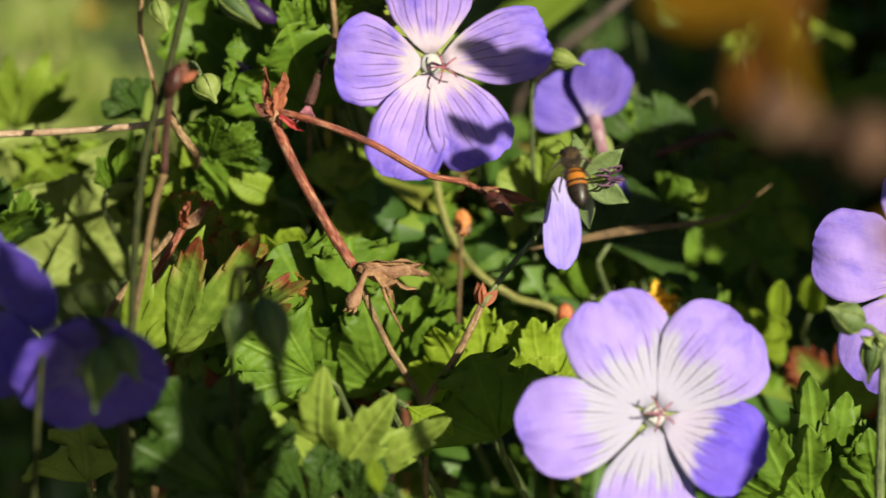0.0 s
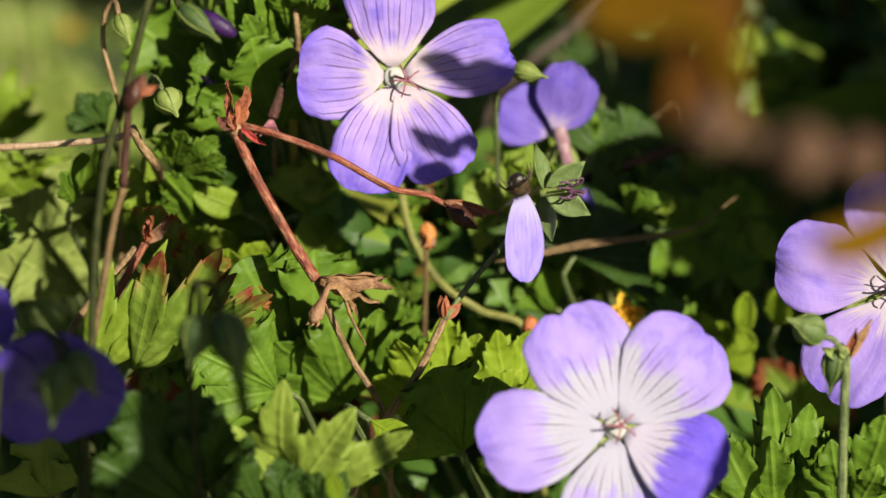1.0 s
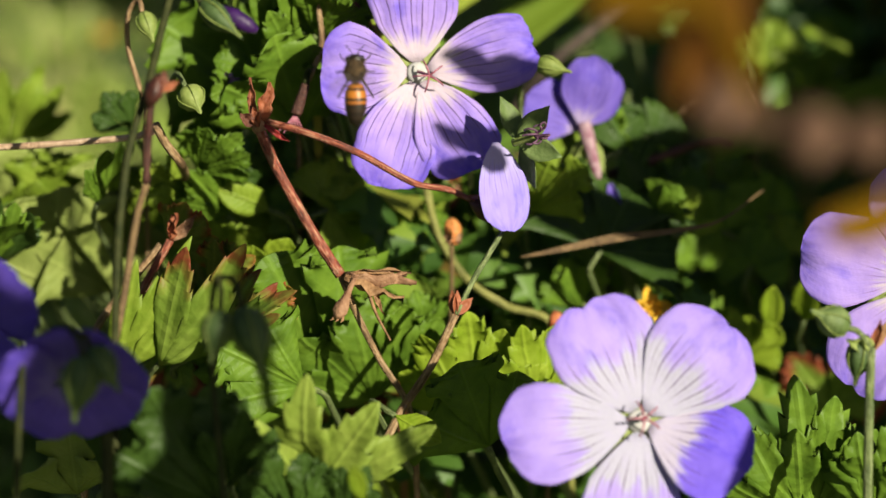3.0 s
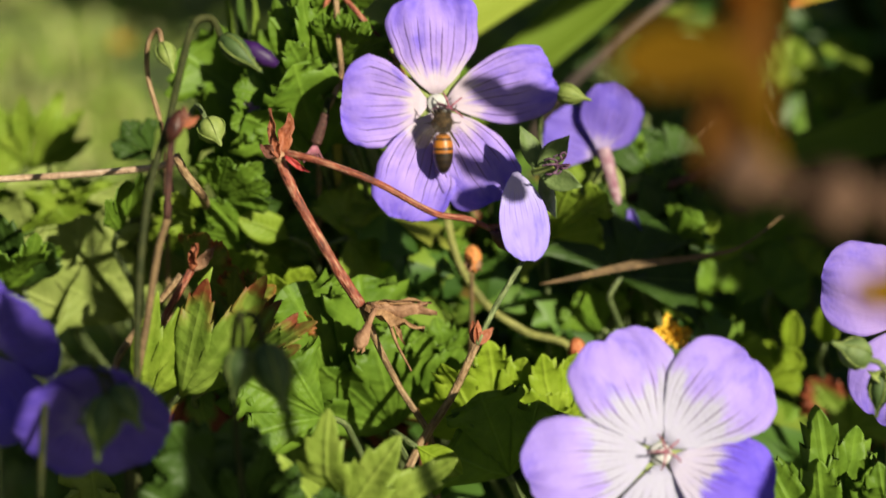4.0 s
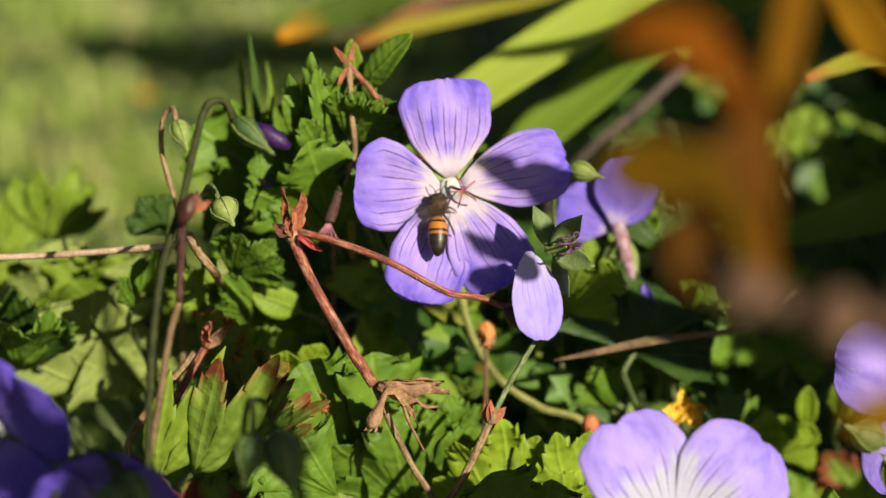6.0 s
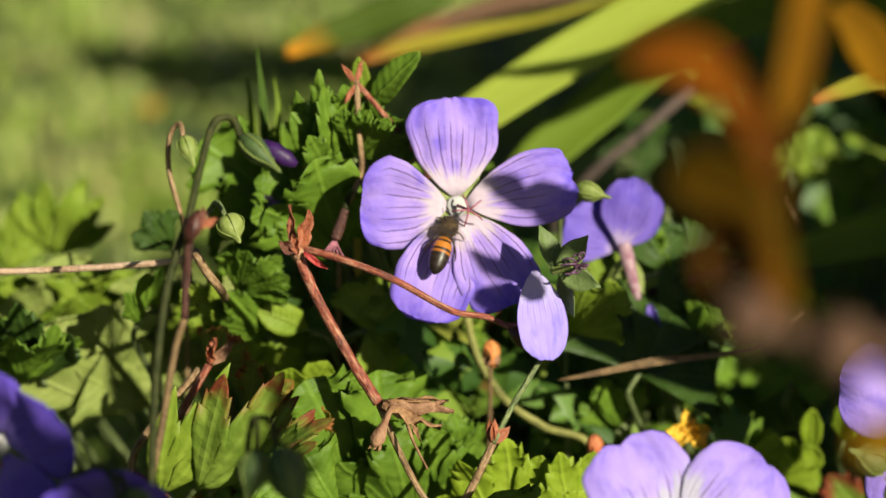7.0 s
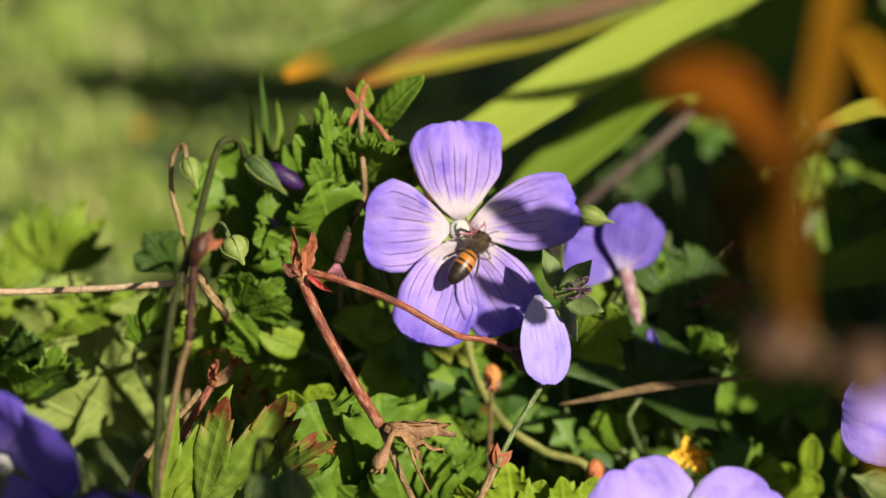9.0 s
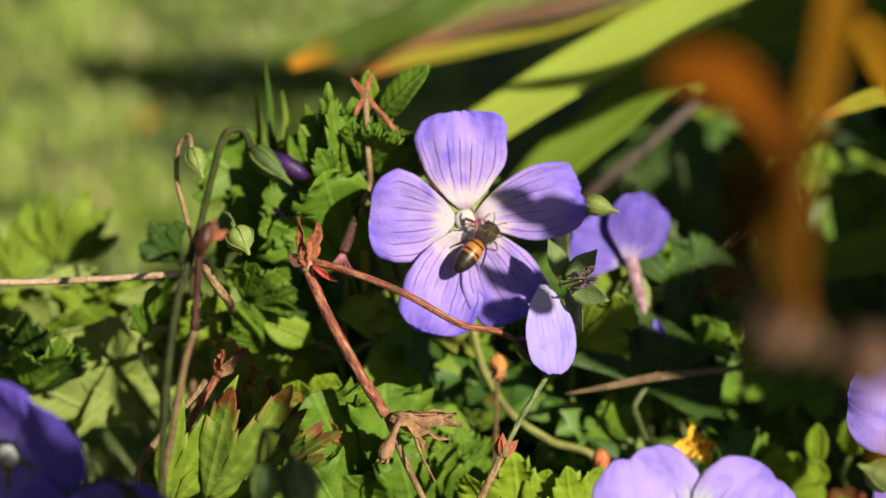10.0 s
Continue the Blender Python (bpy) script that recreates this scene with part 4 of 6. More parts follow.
node = stem([(-0.0500, -0.0621, 0.1970), (-0.0518, -0.0622, 0.1916), (-0.0546, -0.0645, 0.1771), (-0.0580, -0.0678, 0.1595), (-0.0605, -0.0774, 0.1007)], 0.00070, STALK_DRY, "tan brown geranium stem with a papery node")
part("upper_stalk", tube("upper_stalk", local(node, [(-0.0500, -0.0621, 0.1970), (-0.0495, -0.0614, 0.2044), (-0.0484, -0.0619, 0.2131), (-0.0476, -0.0611, 0.2155)]), 0.00070, STALK_WINE, 0.0008), node, "dark maroon upper stalk")
knot = node.matrix_world.inverted() @ along((-0.0489, -0.0629, 0.2115), (-0.0469, -0.0611, 0.2173))
part("swelling", lathe("swelling", [(0, 0.0005), (0.0012, 0.0013), (0.0028, 0.0020), (0.0042, 0.0017), (0.0056, 0.0008), (0.0064, 0.0003)], MAROON, 14, 0.8, 0.05), node, "smooth maroon swollen node", at=knot)
for spin, yaw, size, mat in ((-64, 20, (0.0044, 0.0016), RED_DRY), (-20, 30, (0.0040, 0.0020), BROWN_PAPER)):
    part("bract", lance_mesh("bract", *size, mat, 0.5, 0.2, crumple=0.3), node, "papery brown bract", at=node.matrix_world.inverted() @ facing(-0.0475, -0.0626, 0.2142, yaw, 0, spin))
stem([(-0.1077, -0.0039, 0.1872), (-0.0822, -0.0037, 0.1878), (-0.0587, -0.0062, 0.1901), (-0.0534, -0.0077, 0.1918)], 0.0007, STALK_PINK, "straight pinkish tan dry stalk lying across the leaves")
stem([(-0.0524, -0.0170, 0.1958), (-0.0509, -0.0160, 0.1920), (-0.0479, -0.0126, 0.1861), (-0.0508, 0.0274, 0.1700), (-0.0548, 0.0726, 0.1466), (-0.0571, 0.1133, 0.0061)], 0.0009, STALK_TAN, "bent tan dry stalk")
pod = stem([(-0.0509, -0.0123, 0.1700), (-0.0567, -0.0153, 0.1603), (-0.0610, -0.0183, 0.1504), (-0.0632, -0.0201, 0.1412), (-0.0667, -0.0207, 0.0809)], 0.0008, STALK_RED, "reddish stalk with rusty bracts")
for spin, yaw, size in ((-50, 20, (0.0068, 0.0026)), (0, 30, (0.005, 0.002)), (-25, -30, (0.0056, 0.0024))):
    part("bract", lance_mesh("bract", *size, PINK_TAN if spin == -50 else RED_DRY, 0.4, 0.2, crumple=0.4), pod, "rusty bract", at=facing(0, 0, 0, yaw, 0, spin))
stem([(-0.0529, -0.0116, 0.1688), (-0.0590, -0.0128, 0.1616), (-0.0672, -0.0153, 0.1498), (-0.0726, -0.0207, 0.0809)], 0.0008, STALK_TAN, "tan dry stalk among the leaves")
fading = thing("fading_leaf", pose(-0.0200, 0.0210, 0.1990), "narrow yellowed leaf leaning behind a flower", "leaf")
part("blade", strap_mesh("blade", local(fading, [(-0.0215, 0.0400, 0.1500), (-0.0210, 0.0230, 0.1965), (-0.0150, 0.0205, 0.2020), (-0.0080, 0.0200, 0.2055), (-0.0020, 0.0200, 0.2080)]), [0.001, 0.0022, 0.0034, 0.0030, 0.0008], FADING, (0.2, -0.8, 0.5), 0.2), fading)
for spot, tip, mat, label in (((0.0070, 0.0174, 0.1644), (0.0072, 0.0139, 0.1601), ORANGE_POD, "small orange seed pod"), ((0.0290, 0.0080, 0.1462), (0.0294, 0.0064, 0.1416), RUST_POD, "rusty red crumpled seed pod")):
    p = thing("seed_pod", along(spot, tip), label, "seed pod", "seed pods")
    part("pod", lathe("pod", [(0, 0.0006), (0.0008, 0.0014), (0.0020, 0.0018), (0.0034, 0.0017), (0.0044, 0.0010), (0.0048, 0.0004)], mat, 16, 0.9, 0.16), p)
    for k in range(6):
        part("sepal", lance_mesh("sepal", 0.0052, 0.0026, (mat, PINK_TAN, mat)[k % 3], 0.35, 0.15, crumple=0.45), p, "crumpled dry sepal", at=pose(0, 0, 0.0004, 52 + 14 * (k % 3), 0, 62 * k))
    x, y, z = spot
    part("stalk", tube("stalk", local(p, [spot, (x, y + 0.002, z - 0.004), (x, y + 0.004, z - 0.016), (x - 0.001, y + 0.02, z * 0.5), (x, y + 0.05, 0)]), 0.0005, STALK_DRY), p)
stem([(0.0015, 0.0323, 0.1687), (0.0039, 0.0261, 0.1589), (0.0101, 0.0212, 0.1496), (0.0188, 0.0194, 0.1436), (0.0287, 0.0181, 0.1395), (0.0362, 0.0150, 0.0609)], 0.0009, STALK_OLIVE, "curved olive green stem")
fold = thing("fallen_leaf", pose(0.0226, 0.012, 0.1543), "narrow tan dry blade lying under a dark leaf", "leaf")
part("blade", strap_mesh("blade", local(fold, [(0.0214, 0.012, 0.1572), (0.0292, 0.012, 0.1586), (0.0413, 0.012, 0.1611), (0.0533, 0.012, 0.1625), (0.0635, 0.012, 0.1645), (0.0760, 0.0300, 0.1660)]), [0.0003, 0.0012, 0.0019, 0.0012, 0.0006, 0.0004], STALK_DRY, (0.2, -0.8, 0.5), 0.3), fold)
stem([(0.0355, 0.0282, 0.1382), (0.0397, 0.0343, 0.1412), (0.0439, 0.0412, 0.1467), (0.0504, 0.0812, 0.1750)], 0.0010, STALK_GREEN, "green stem among the leaves")
stem([(-0.0208, 0.0134, 0.2232), (-0.0204, 0.0112, 0.2128), (-0.0200, 0.0108, 0.2045), (-0.0224, 0.0110, 0.1983), (-0.0254, 0.0228, 0.1891), (-0.0287, 0.0637, 0.0493)], 0.00065, STALK_TAN, "pinkish tan arched stalk")
tipstem = stem([(-0.0208, 0.0132, 0.2226), (-0.0153, 0.0142, 0.2157), (-0.0100, 0.0160, 0.2079), (-0.0060, 0.0436, 0.1888), (-0.0036, 0.0637, 0.0493)], 0.00062, STALK_RED, "reddish stalk with red bracts at its top")
for spin, yaw in ((40, 10), (-10, 30), (150, 0)):
    part("bract", lance_mesh("bract", 0.0050, 0.0012, RED_DRY, 0.3, 0.2, crumple=0.4), tipstem, "red bract", at=facing(0, 0, 0, yaw, 0, spin))

# ---- leaves ----
WORDS = {LEAF: "green toothed geranium leaf with palmate lobes", LEAF_BRIGHT: "sunlit yellow-green geranium leaf with toothed lobes",
         LEAF_RED: "yellow-green geranium leaf with reddened edges", LEAF_SHADED: "lobed geranium leaf with shade put into its dark green", LEAF_LIME: "bright lime green geranium leaf in sun",
         LEAF_PALE: "geranium leaf with full sun put into its pale green", LEAF_RUST: "yellow-green geranium leaf with rusty tips",
         LEAF_SUNNY: "toothed geranium leaf with sunlight put into its light green"}
VIEWER = Vector((0.0, -0.49, 0.34))
leaf_seed = iter(range(1000))


def leaf(foot, tip, mat, lobes, deep, span, turn, shape=None):
    """A geranium leaf from its foot to the end of its middle lobe, its face out of the plant, turned about its length."""
    foot, tip = Vector(foot), Vector(tip)
    y = (tip - foot).normalized()
    z = VIEWER - foot
    z = (z - y * z.dot(y)).normalized()
    at = Matrix((y.cross(z), y, z)).transposed().to_4x4()
    seed = next(leaf_seed)
    lf = thing("geranium_leaf", Matrix.Translation(foot) @ at @ pose(0, 0, 0, 0, turn + 12 * math.sin(seed * 2.4), 0), WORDS[mat], "leaf", "geranium leaves")
    part("blade", leaf_mesh("blade", mat, (tip - foot).length, lobes, deep, seed, 0.14, span, shape or (LOBE if lobes > 1 else OVAL)), lf)
    a, b, c = foot
    part("petiole", tube("petiole", local(lf, [foot, foot - y * 0.006 + Vector((0, 0.004, -0.002)), (a + 0.018, b + 0.040, c * 0.6), (a + 0.040, b + 0.070, 0.0)]), 0.0006, STALK_GREEN, 0.0009, 6, 4), lf, "thin green leaf stalk")
    return lf


leaf((-0.0984, 0.0850, 0.1632), (-0.0894, 0.0800, 0.1831), LEAF_BRIGHT, 5, 0.62, 102, 10, LANCE)
leaf((-0.1082, 0.0850, 0.1589), (-0.1060, 0.0800, 0.1775), LEAF_BRIGHT, 5, 0.62, 102, -10, LANCE)
leaf((-0.0627, 0.0350, 0.1796), (-0.0672, 0.0300, 0.1895), LEAF_SHADED, 3, 0.4, 78, 20)
leaf((-0.0903, 0.0200, 0.1546), (-0.0922, 0.0000, 0.1745), LEAF_SHADED, 3, 0.6, 70, -45)
leaf((-0.0939, 0.0200, 0.1559), (-0.0969, 0.0100, 0.1723), LEAF, 5, 0.5, 116, 10)
leaf((-0.0943, 0.0150, 0.1578), (-0.0829, 0.0000, 0.1730), LEAF, 3, 0.55, 70, 50)
leaf((-0.0682, 0.0100, 0.1711), (-0.0635, 0.0000, 0.1859), LEAF, 3, 0.6, 62, 50)
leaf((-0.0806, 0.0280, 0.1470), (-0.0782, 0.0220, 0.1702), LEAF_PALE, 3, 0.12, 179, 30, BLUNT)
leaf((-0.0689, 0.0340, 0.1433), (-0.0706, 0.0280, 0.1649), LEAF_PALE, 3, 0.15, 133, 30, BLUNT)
leaf((-0.0493, 0.0200, 0.1702), (-0.0566, 0.0100, 0.1780), LEAF_BRIGHT, 3, 0.4, 70, 0)
leaf((-0.0630, 0.0600, 0.1482), (-0.0501, 0.0500, 0.1573), LEAF, 3, 0.2, 133, 0)
leaf((-0.0611, -0.0200, 0.1443), (-0.0481, -0.0300, 0.1743), LEAF_BRIGHT, 3, 0.8, 47, -10, LANCE)
leaf((-0.0535, -0.0200, 0.1462), (-0.0340, -0.0300, 0.1741), LEAF_RED, 3, 0.76, 62, 25)
leaf((-0.0470, -0.0220, 0.1482), (-0.0262, -0.0320, 0.1674), LEAF_RED, 3, 0.74, 47, -25)
leaf((-0.0202, -0.0050, 0.1341), (-0.0303, -0.0180, 0.1657), LEAF, 5, 0.22, 156, 5)
leaf((-0.0100, -0.0050, 0.1309), (-0.0138, -0.0180, 0.1565), LEAF, 5, 0.42, 129, 20)
leaf((-0.0356, 0.0100, 0.1499), (-0.0295, 0.0000, 0.1635), LEAF_LIME, 5, 0.35, 109, 0, BLUNT)
leaf((-0.0323, 0.0200, 0.1661), (-0.0412, 0.0150, 0.1728), LEAF_BRIGHT, 1, 0.3, 60, 0)
leaf((-0.0379, 0.0500, 0.1497), (-0.0294, 0.0450, 0.1587), LEAF_PALE, 3, 0.15, 125, 0, BLUNT)
leaf((-0.0462, 0.0300, 0.1522), (-0.0360, 0.0200, 0.1611), LEAF_BRIGHT, 3, 0.3, 117, 20)
leaf((-0.0262, 0.0240, 0.1995), (-0.0305, 0.0120, 0.2238), LEAF, 3, 0.6, 33, -10)
leaf((-0.0262, 0.0220, 0.1995), (-0.0325, 0.0100, 0.2156), LEAF, 1, 0.55, 38, 10)
leaf((-0.0268, 0.0180, 0.2000), (-0.0246, 0.0060, 0.2188), LEAF, 3, 0.5, 48, 25)
leaf((-0.0192, 0.0200, 0.2152), (-0.0102, 0.0120, 0.2276), LEAF, 1, 0.3, 38, -15)
leaf((-0.0202, 0.0220, 0.2156), (-0.0196, 0.0180, 0.2262), LEAF_BRIGHT, 1, 0.3, 36, 0)
leaf((-0.0213, 0.0150, 0.2057), (-0.0137, 0.0050, 0.2171), LEAF, 5, 0.4, 95, 20)
leaf((-0.0209, 0.0200, 0.2056), (-0.0088, 0.0120, 0.2124), LEAF, 3, 0.4, 55, 0)
leaf((-0.0216, 0.0180, 0.2049), (-0.0235, 0.0100, 0.2209), LEAF, 3, 0.5, 78, 10)
leaf((-0.0197, 0.0220, 0.2051), (-0.0200, 0.0150, 0.2161), LEAF_SHADED, 3, 0.5, 86, 0)
leaf((-0.0351, 0.0450, 0.1844), (-0.0513, 0.0300, 0.2052), LEAF, 3, 0.2, 94, 0)
leaf((-0.0318, 0.0200, 0.1956), (-0.0425, 0.0100, 0.1942), LEAF, 3, 0.35, 117, 0)
leaf((-0.0192, 0.0200, 0.1868), (-0.0235, 0.0150, 0.1981), LEAF, 3, 0.2, 101, 0)
leaf((-0.0419, 0.0300, 0.1773), (-0.0445, 0.0200, 0.1906), LEAF, 3, 0.3, 109, 10)
leaf((-0.0366, 0.0500, 0.1876), (-0.0354, 0.0450, 0.2004), LEAF_LIME, 3, 0.3, 101, 0, BLUNT)
leaf((-0.0253, 0.0200, 0.1843), (-0.0291, 0.0050, 0.2042), LEAF, 3, 0.3, 109, 0)
leaf((-0.0469, 0.0150, 0.1770), (-0.0388, 0.0050, 0.1853), LEAF, 5, 0.4, 109, 10)
leaf((-0.0415, 0.0200, 0.1650), (-0.0483, 0.0100, 0.1761), LEAF, 5, 0.45, 109, 0)
leaf((-0.0309, 0.0300, 0.1694), (-0.0375, 0.0200, 0.1779), LEAF_SHADED, 5, 0.4, 109, 0)
leaf((0.0243, 0.0250, 0.1635), (0.0342, 0.0150, 0.1750), LEAF_BRIGHT, 3, 0.2, 70, 0)
leaf((0.0363, 0.0300, 0.1385), (0.0308, 0.0250, 0.1520), LEAF, 3, 0.35, 86, 15)
leaf((0.0446, 0.0500, 0.1368), (0.0535, 0.0450, 0.1470), LEAF, 3, 0.2, 70, 0)
leaf((0.0662, 0.0300, 0.1307), (0.0678, 0.0250, 0.1397), LEAF_LIME, 1, 0.3, 44, 0)
leaf((0.0788, 0.0300, 0.1334), (0.0784, 0.0250, 0.1437), LEAF_LIME, 1, 0.3, 46, 0)
leaf((0.0715, 0.0300, 0.1265), (0.0793, 0.0250, 0.1351), LEAF_LIME, 3, 0.4, 94, 0, BLUNT)
leaf((0.0872, 0.0350, 0.1334), (0.0872, 0.0300, 0.1442), LEAF_LIME, 1, 0.3, 60, 0)
leaf((0.0642, 0.0250, 0.1354), (0.0730, 0.0200, 0.1347), LEAF_LIME, 3, 0.4, 94, 0, BLUNT)
leaf((0.0396, 0.0500, 0.1695), (0.0459, 0.0450, 0.1804), LEAF, 3, 0.4, 94, 0)
leaf((0.0475, 0.0500, 0.1620), (0.0557, 0.0450, 0.1705), LEAF, 3, 0.4, 94, 0)
leaf((0.0536, 0.0450, 0.1570), (0.0625, 0.0400, 0.1623), LEAF_BRIGHT, 3, 0.4, 86, 0)
leaf((0.0376, 0.0600, 0.1725), (0.0441, 0.0550, 0.1834), LEAF_SHADED, 3, 0.4, 86, 0)
leaf((0.0591, 0.0300, 0.1562), (0.0668, 0.0280, 0.1593), LEAF_BRIGHT, 1, 0.4, 40, 0)
leaf((0.0477, 0.0300, 0.1589), (0.0526, 0.0280, 0.1576), LEAF_BRIGHT, 1, 0.4, 40, 0)
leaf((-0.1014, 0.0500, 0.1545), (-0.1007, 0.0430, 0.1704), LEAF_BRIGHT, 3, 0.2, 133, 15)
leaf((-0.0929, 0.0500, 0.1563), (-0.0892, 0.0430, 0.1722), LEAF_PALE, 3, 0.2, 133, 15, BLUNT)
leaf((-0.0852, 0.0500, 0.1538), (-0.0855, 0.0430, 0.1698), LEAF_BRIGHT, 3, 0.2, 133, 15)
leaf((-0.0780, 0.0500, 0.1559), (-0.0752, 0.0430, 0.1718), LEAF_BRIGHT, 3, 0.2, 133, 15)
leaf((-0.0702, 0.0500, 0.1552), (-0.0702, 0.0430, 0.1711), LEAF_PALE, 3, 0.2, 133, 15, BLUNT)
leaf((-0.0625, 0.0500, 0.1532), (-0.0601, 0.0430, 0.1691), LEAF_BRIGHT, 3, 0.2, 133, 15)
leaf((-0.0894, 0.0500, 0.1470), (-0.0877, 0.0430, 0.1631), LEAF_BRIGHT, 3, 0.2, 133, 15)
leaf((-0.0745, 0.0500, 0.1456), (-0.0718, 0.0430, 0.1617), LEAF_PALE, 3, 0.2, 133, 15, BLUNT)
leaf((0.0117, -0.0120, 0.1304), (0.0084, -0.0200, 0.1541), LEAF_LIME, 5, 0.52, 129, 0)
leaf((0.0229, -0.0120, 0.1315), (0.0216, -0.0200, 0.1515), LEAF_LIME, 5, 0.52, 122, 10)
leaf((-0.0056, -0.0450, 0.1441), (0.0023, -0.0500, 0.1408), LEAF_LIME, 1, 0.3, 60, 0)
leaf((0.0133, -0.0300, 0.1310), (0.0073, -0.0350, 0.1491), LEAF, 3, 0.2, 133, 0)
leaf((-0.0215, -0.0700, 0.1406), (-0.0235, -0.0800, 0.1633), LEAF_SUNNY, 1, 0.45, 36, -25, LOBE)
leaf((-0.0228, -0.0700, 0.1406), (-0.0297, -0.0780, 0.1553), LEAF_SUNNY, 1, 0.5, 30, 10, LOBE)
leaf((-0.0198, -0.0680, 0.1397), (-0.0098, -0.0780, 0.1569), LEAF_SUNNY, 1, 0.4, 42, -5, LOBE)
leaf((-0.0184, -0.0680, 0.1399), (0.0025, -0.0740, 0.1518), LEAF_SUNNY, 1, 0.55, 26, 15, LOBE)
leaf((-0.0381, -0.0800, 0.1427), (-0.0476, -0.0880, 0.1652), LEAF_SHADED, 3, 0.4, 86, 0)
leaf((-0.0371, -0.0800, 0.1410), (-0.0535, -0.0880, 0.1521), LEAF_SHADED, 3, 0.5, 78, 10)
leaf((-0.0355, -0.0800, 0.1449), (-0.0329, -0.0880, 0.1623), LEAF_SHADED, 3, 0.5, 62, 20)
leaf((-0.0238, -0.0800, 0.1370), (-0.0273, -0.0880, 0.1532), LEAF_SHADED, 5, 0.4, 102, 0)
leaf((-0.0156, -0.0800, 0.1380), (-0.0114, -0.0850, 0.1491), LEAF_SHADED, 5, 0.4, 102, 0)
leaf((-0.0597, -0.0600, 0.1375), (-0.0518, -0.0650, 0.1510), LEAF_SHADED, 5, 0.45, 102, 10)
leaf((-0.0507, -0.0120, 0.1491), (-0.0483, -0.0200, 0.1338), LEAF_RED, 3, 0.15, 156, 0)
leaf((-0.0241, -0.0300, 0.1448), (-0.0397, -0.0380, 0.1552), LEAF, 3, 0.15, 101, 0)
leaf((-0.0113, -0.1000, 0.1503), (-0.0124, -0.1020, 0.1578), LEAF_LIME, 1, 0.3, 40, 0)
leaf((-0.0452, -0.0400, 0.1322), (-0.0481, -0.0450, 0.1417), LEAF_BRIGHT, 3, 0.4, 101, 0)
leaf((-0.0688, -0.0400, 0.1263), (-0.0692, -0.0500, 0.1403), LEAF_PALE, 3, 0.3, 117, 0, BLUNT)
leaf((0.0762, -0.0450, 0.1209), (0.0706, -0.0550, 0.1518), LEAF, 5, 0.6, 102, 0)
leaf((0.0784, -0.0420, 0.1201), (0.0810, -0.0500, 0.1430), LEAF, 3, 0.55, 70, 25)
leaf((0.0746, -0.0460, 0.1214), (0.0602, -0.0550, 0.1414), LEAF, 3, 0.55, 70, -20)
leaf((0.0887, -0.0500, 0.1231), (0.0919, -0.0600, 0.1470), LEAF, 3, 0.5, 86, 10)
leaf((0.0881, -0.0500, 0.1231), (0.0829, -0.0580, 0.1422), LEAF, 3, 0.5, 70, 0)
leaf((0.0002, 0.0100, 0.1353), (-0.0047, 0.0000, 0.1507), LEAF, 5, 0.4, 102, 10)
leaf((-0.0434, -0.0050, 0.1565), (-0.0351, -0.0150, 0.1660), LEAF_RUST, 5, 0.4, 102, 0)
leaf((-0.0353, -0.0050, 0.1514), (-0.0278, -0.0150, 0.1599), LEAF_RUST, 5, 0.4, 102, 0)
leaf((-0.0529, 0.0000, 0.1648), (-0.0438, -0.0100, 0.1729), LEAF_RUST, 5, 0.4, 102, 0)
leaf((0.0291, 0.0340, 0.1598), (0.0161, 0.0280, 0.1680), LEAF_SUNNY, 3, 0.15, 117, 0, LOBE)
leaf((0.0520, 0.0300, 0.1603), (0.0568, 0.0250, 0.1684), LEAF, 3, 0.3, 101, 0)
leaf((0.0512, 0.0710, 0.1462), (0.0446, 0.0738, 0.1558), LEAF, 5, 0.4, 250, 0)
leaf((0.0631, 0.0815, 0.1471), (0.0691, 0.0893, 0.1540), LEAF, 5, 0.4, 250, 0)
leaf((0.0727, 0.0696, 0.1436), (0.0620, 0.0671, 0.1485), LEAF, 5, 0.4, 250, 0)
leaf((0.0555, 0.0585, 0.1404), (0.0651, 0.0638, 0.1407), LEAF, 5, 0.4, 250, 0)
leaf((0.0794, 0.0668, 0.1360), (0.0819, 0.0742, 0.1451), LEAF, 5, 0.4, 250, 0)
leaf((0.0851, 0.0800, 0.1445), (0.0759, 0.0802, 0.1522), LEAF, 5, 0.4, 250, 0)
leaf((0.0782, 0.0919, 0.1481), (0.0870, 0.0991, 0.1519), LEAF_BRIGHT, 5, 0.4, 250, 0)
leaf((0.0877, 0.0774, 0.1367), (0.0836, 0.0808, 0.1452), LEAF_BRIGHT, 5, 0.4, 250, 0)
leaf((0.0457, 0.0435, 0.1716), (0.0556, 0.0512, 0.1750), LEAF_SHADED, 5, 0.35, 250, 0)
leaf((0.0526, 0.0491, 0.1732), (0.0625, 0.0540, 0.1734), LEAF_SHADED, 5, 0.35, 250, 0)
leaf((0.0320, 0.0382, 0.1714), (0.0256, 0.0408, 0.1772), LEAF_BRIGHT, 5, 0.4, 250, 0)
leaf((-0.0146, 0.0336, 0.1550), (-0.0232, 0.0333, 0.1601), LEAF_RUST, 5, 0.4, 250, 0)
leaf((0.0461, 0.1633, 0.1699), (0.0430, 0.1652, 0.1740), LEAF_SHADED, 5, 0.4, 250, 0)
leaf((0.0522, 0.1737, 0.1695), (0.0540, 0.1770, 0.1727), LEAF_SHADED, 5, 0.4, 250, 0)
leaf((0.0553, 0.1629, 0.1684), (0.0503, 0.1606, 0.1682), LEAF_SHADED, 5, 0.4, 250, 0)
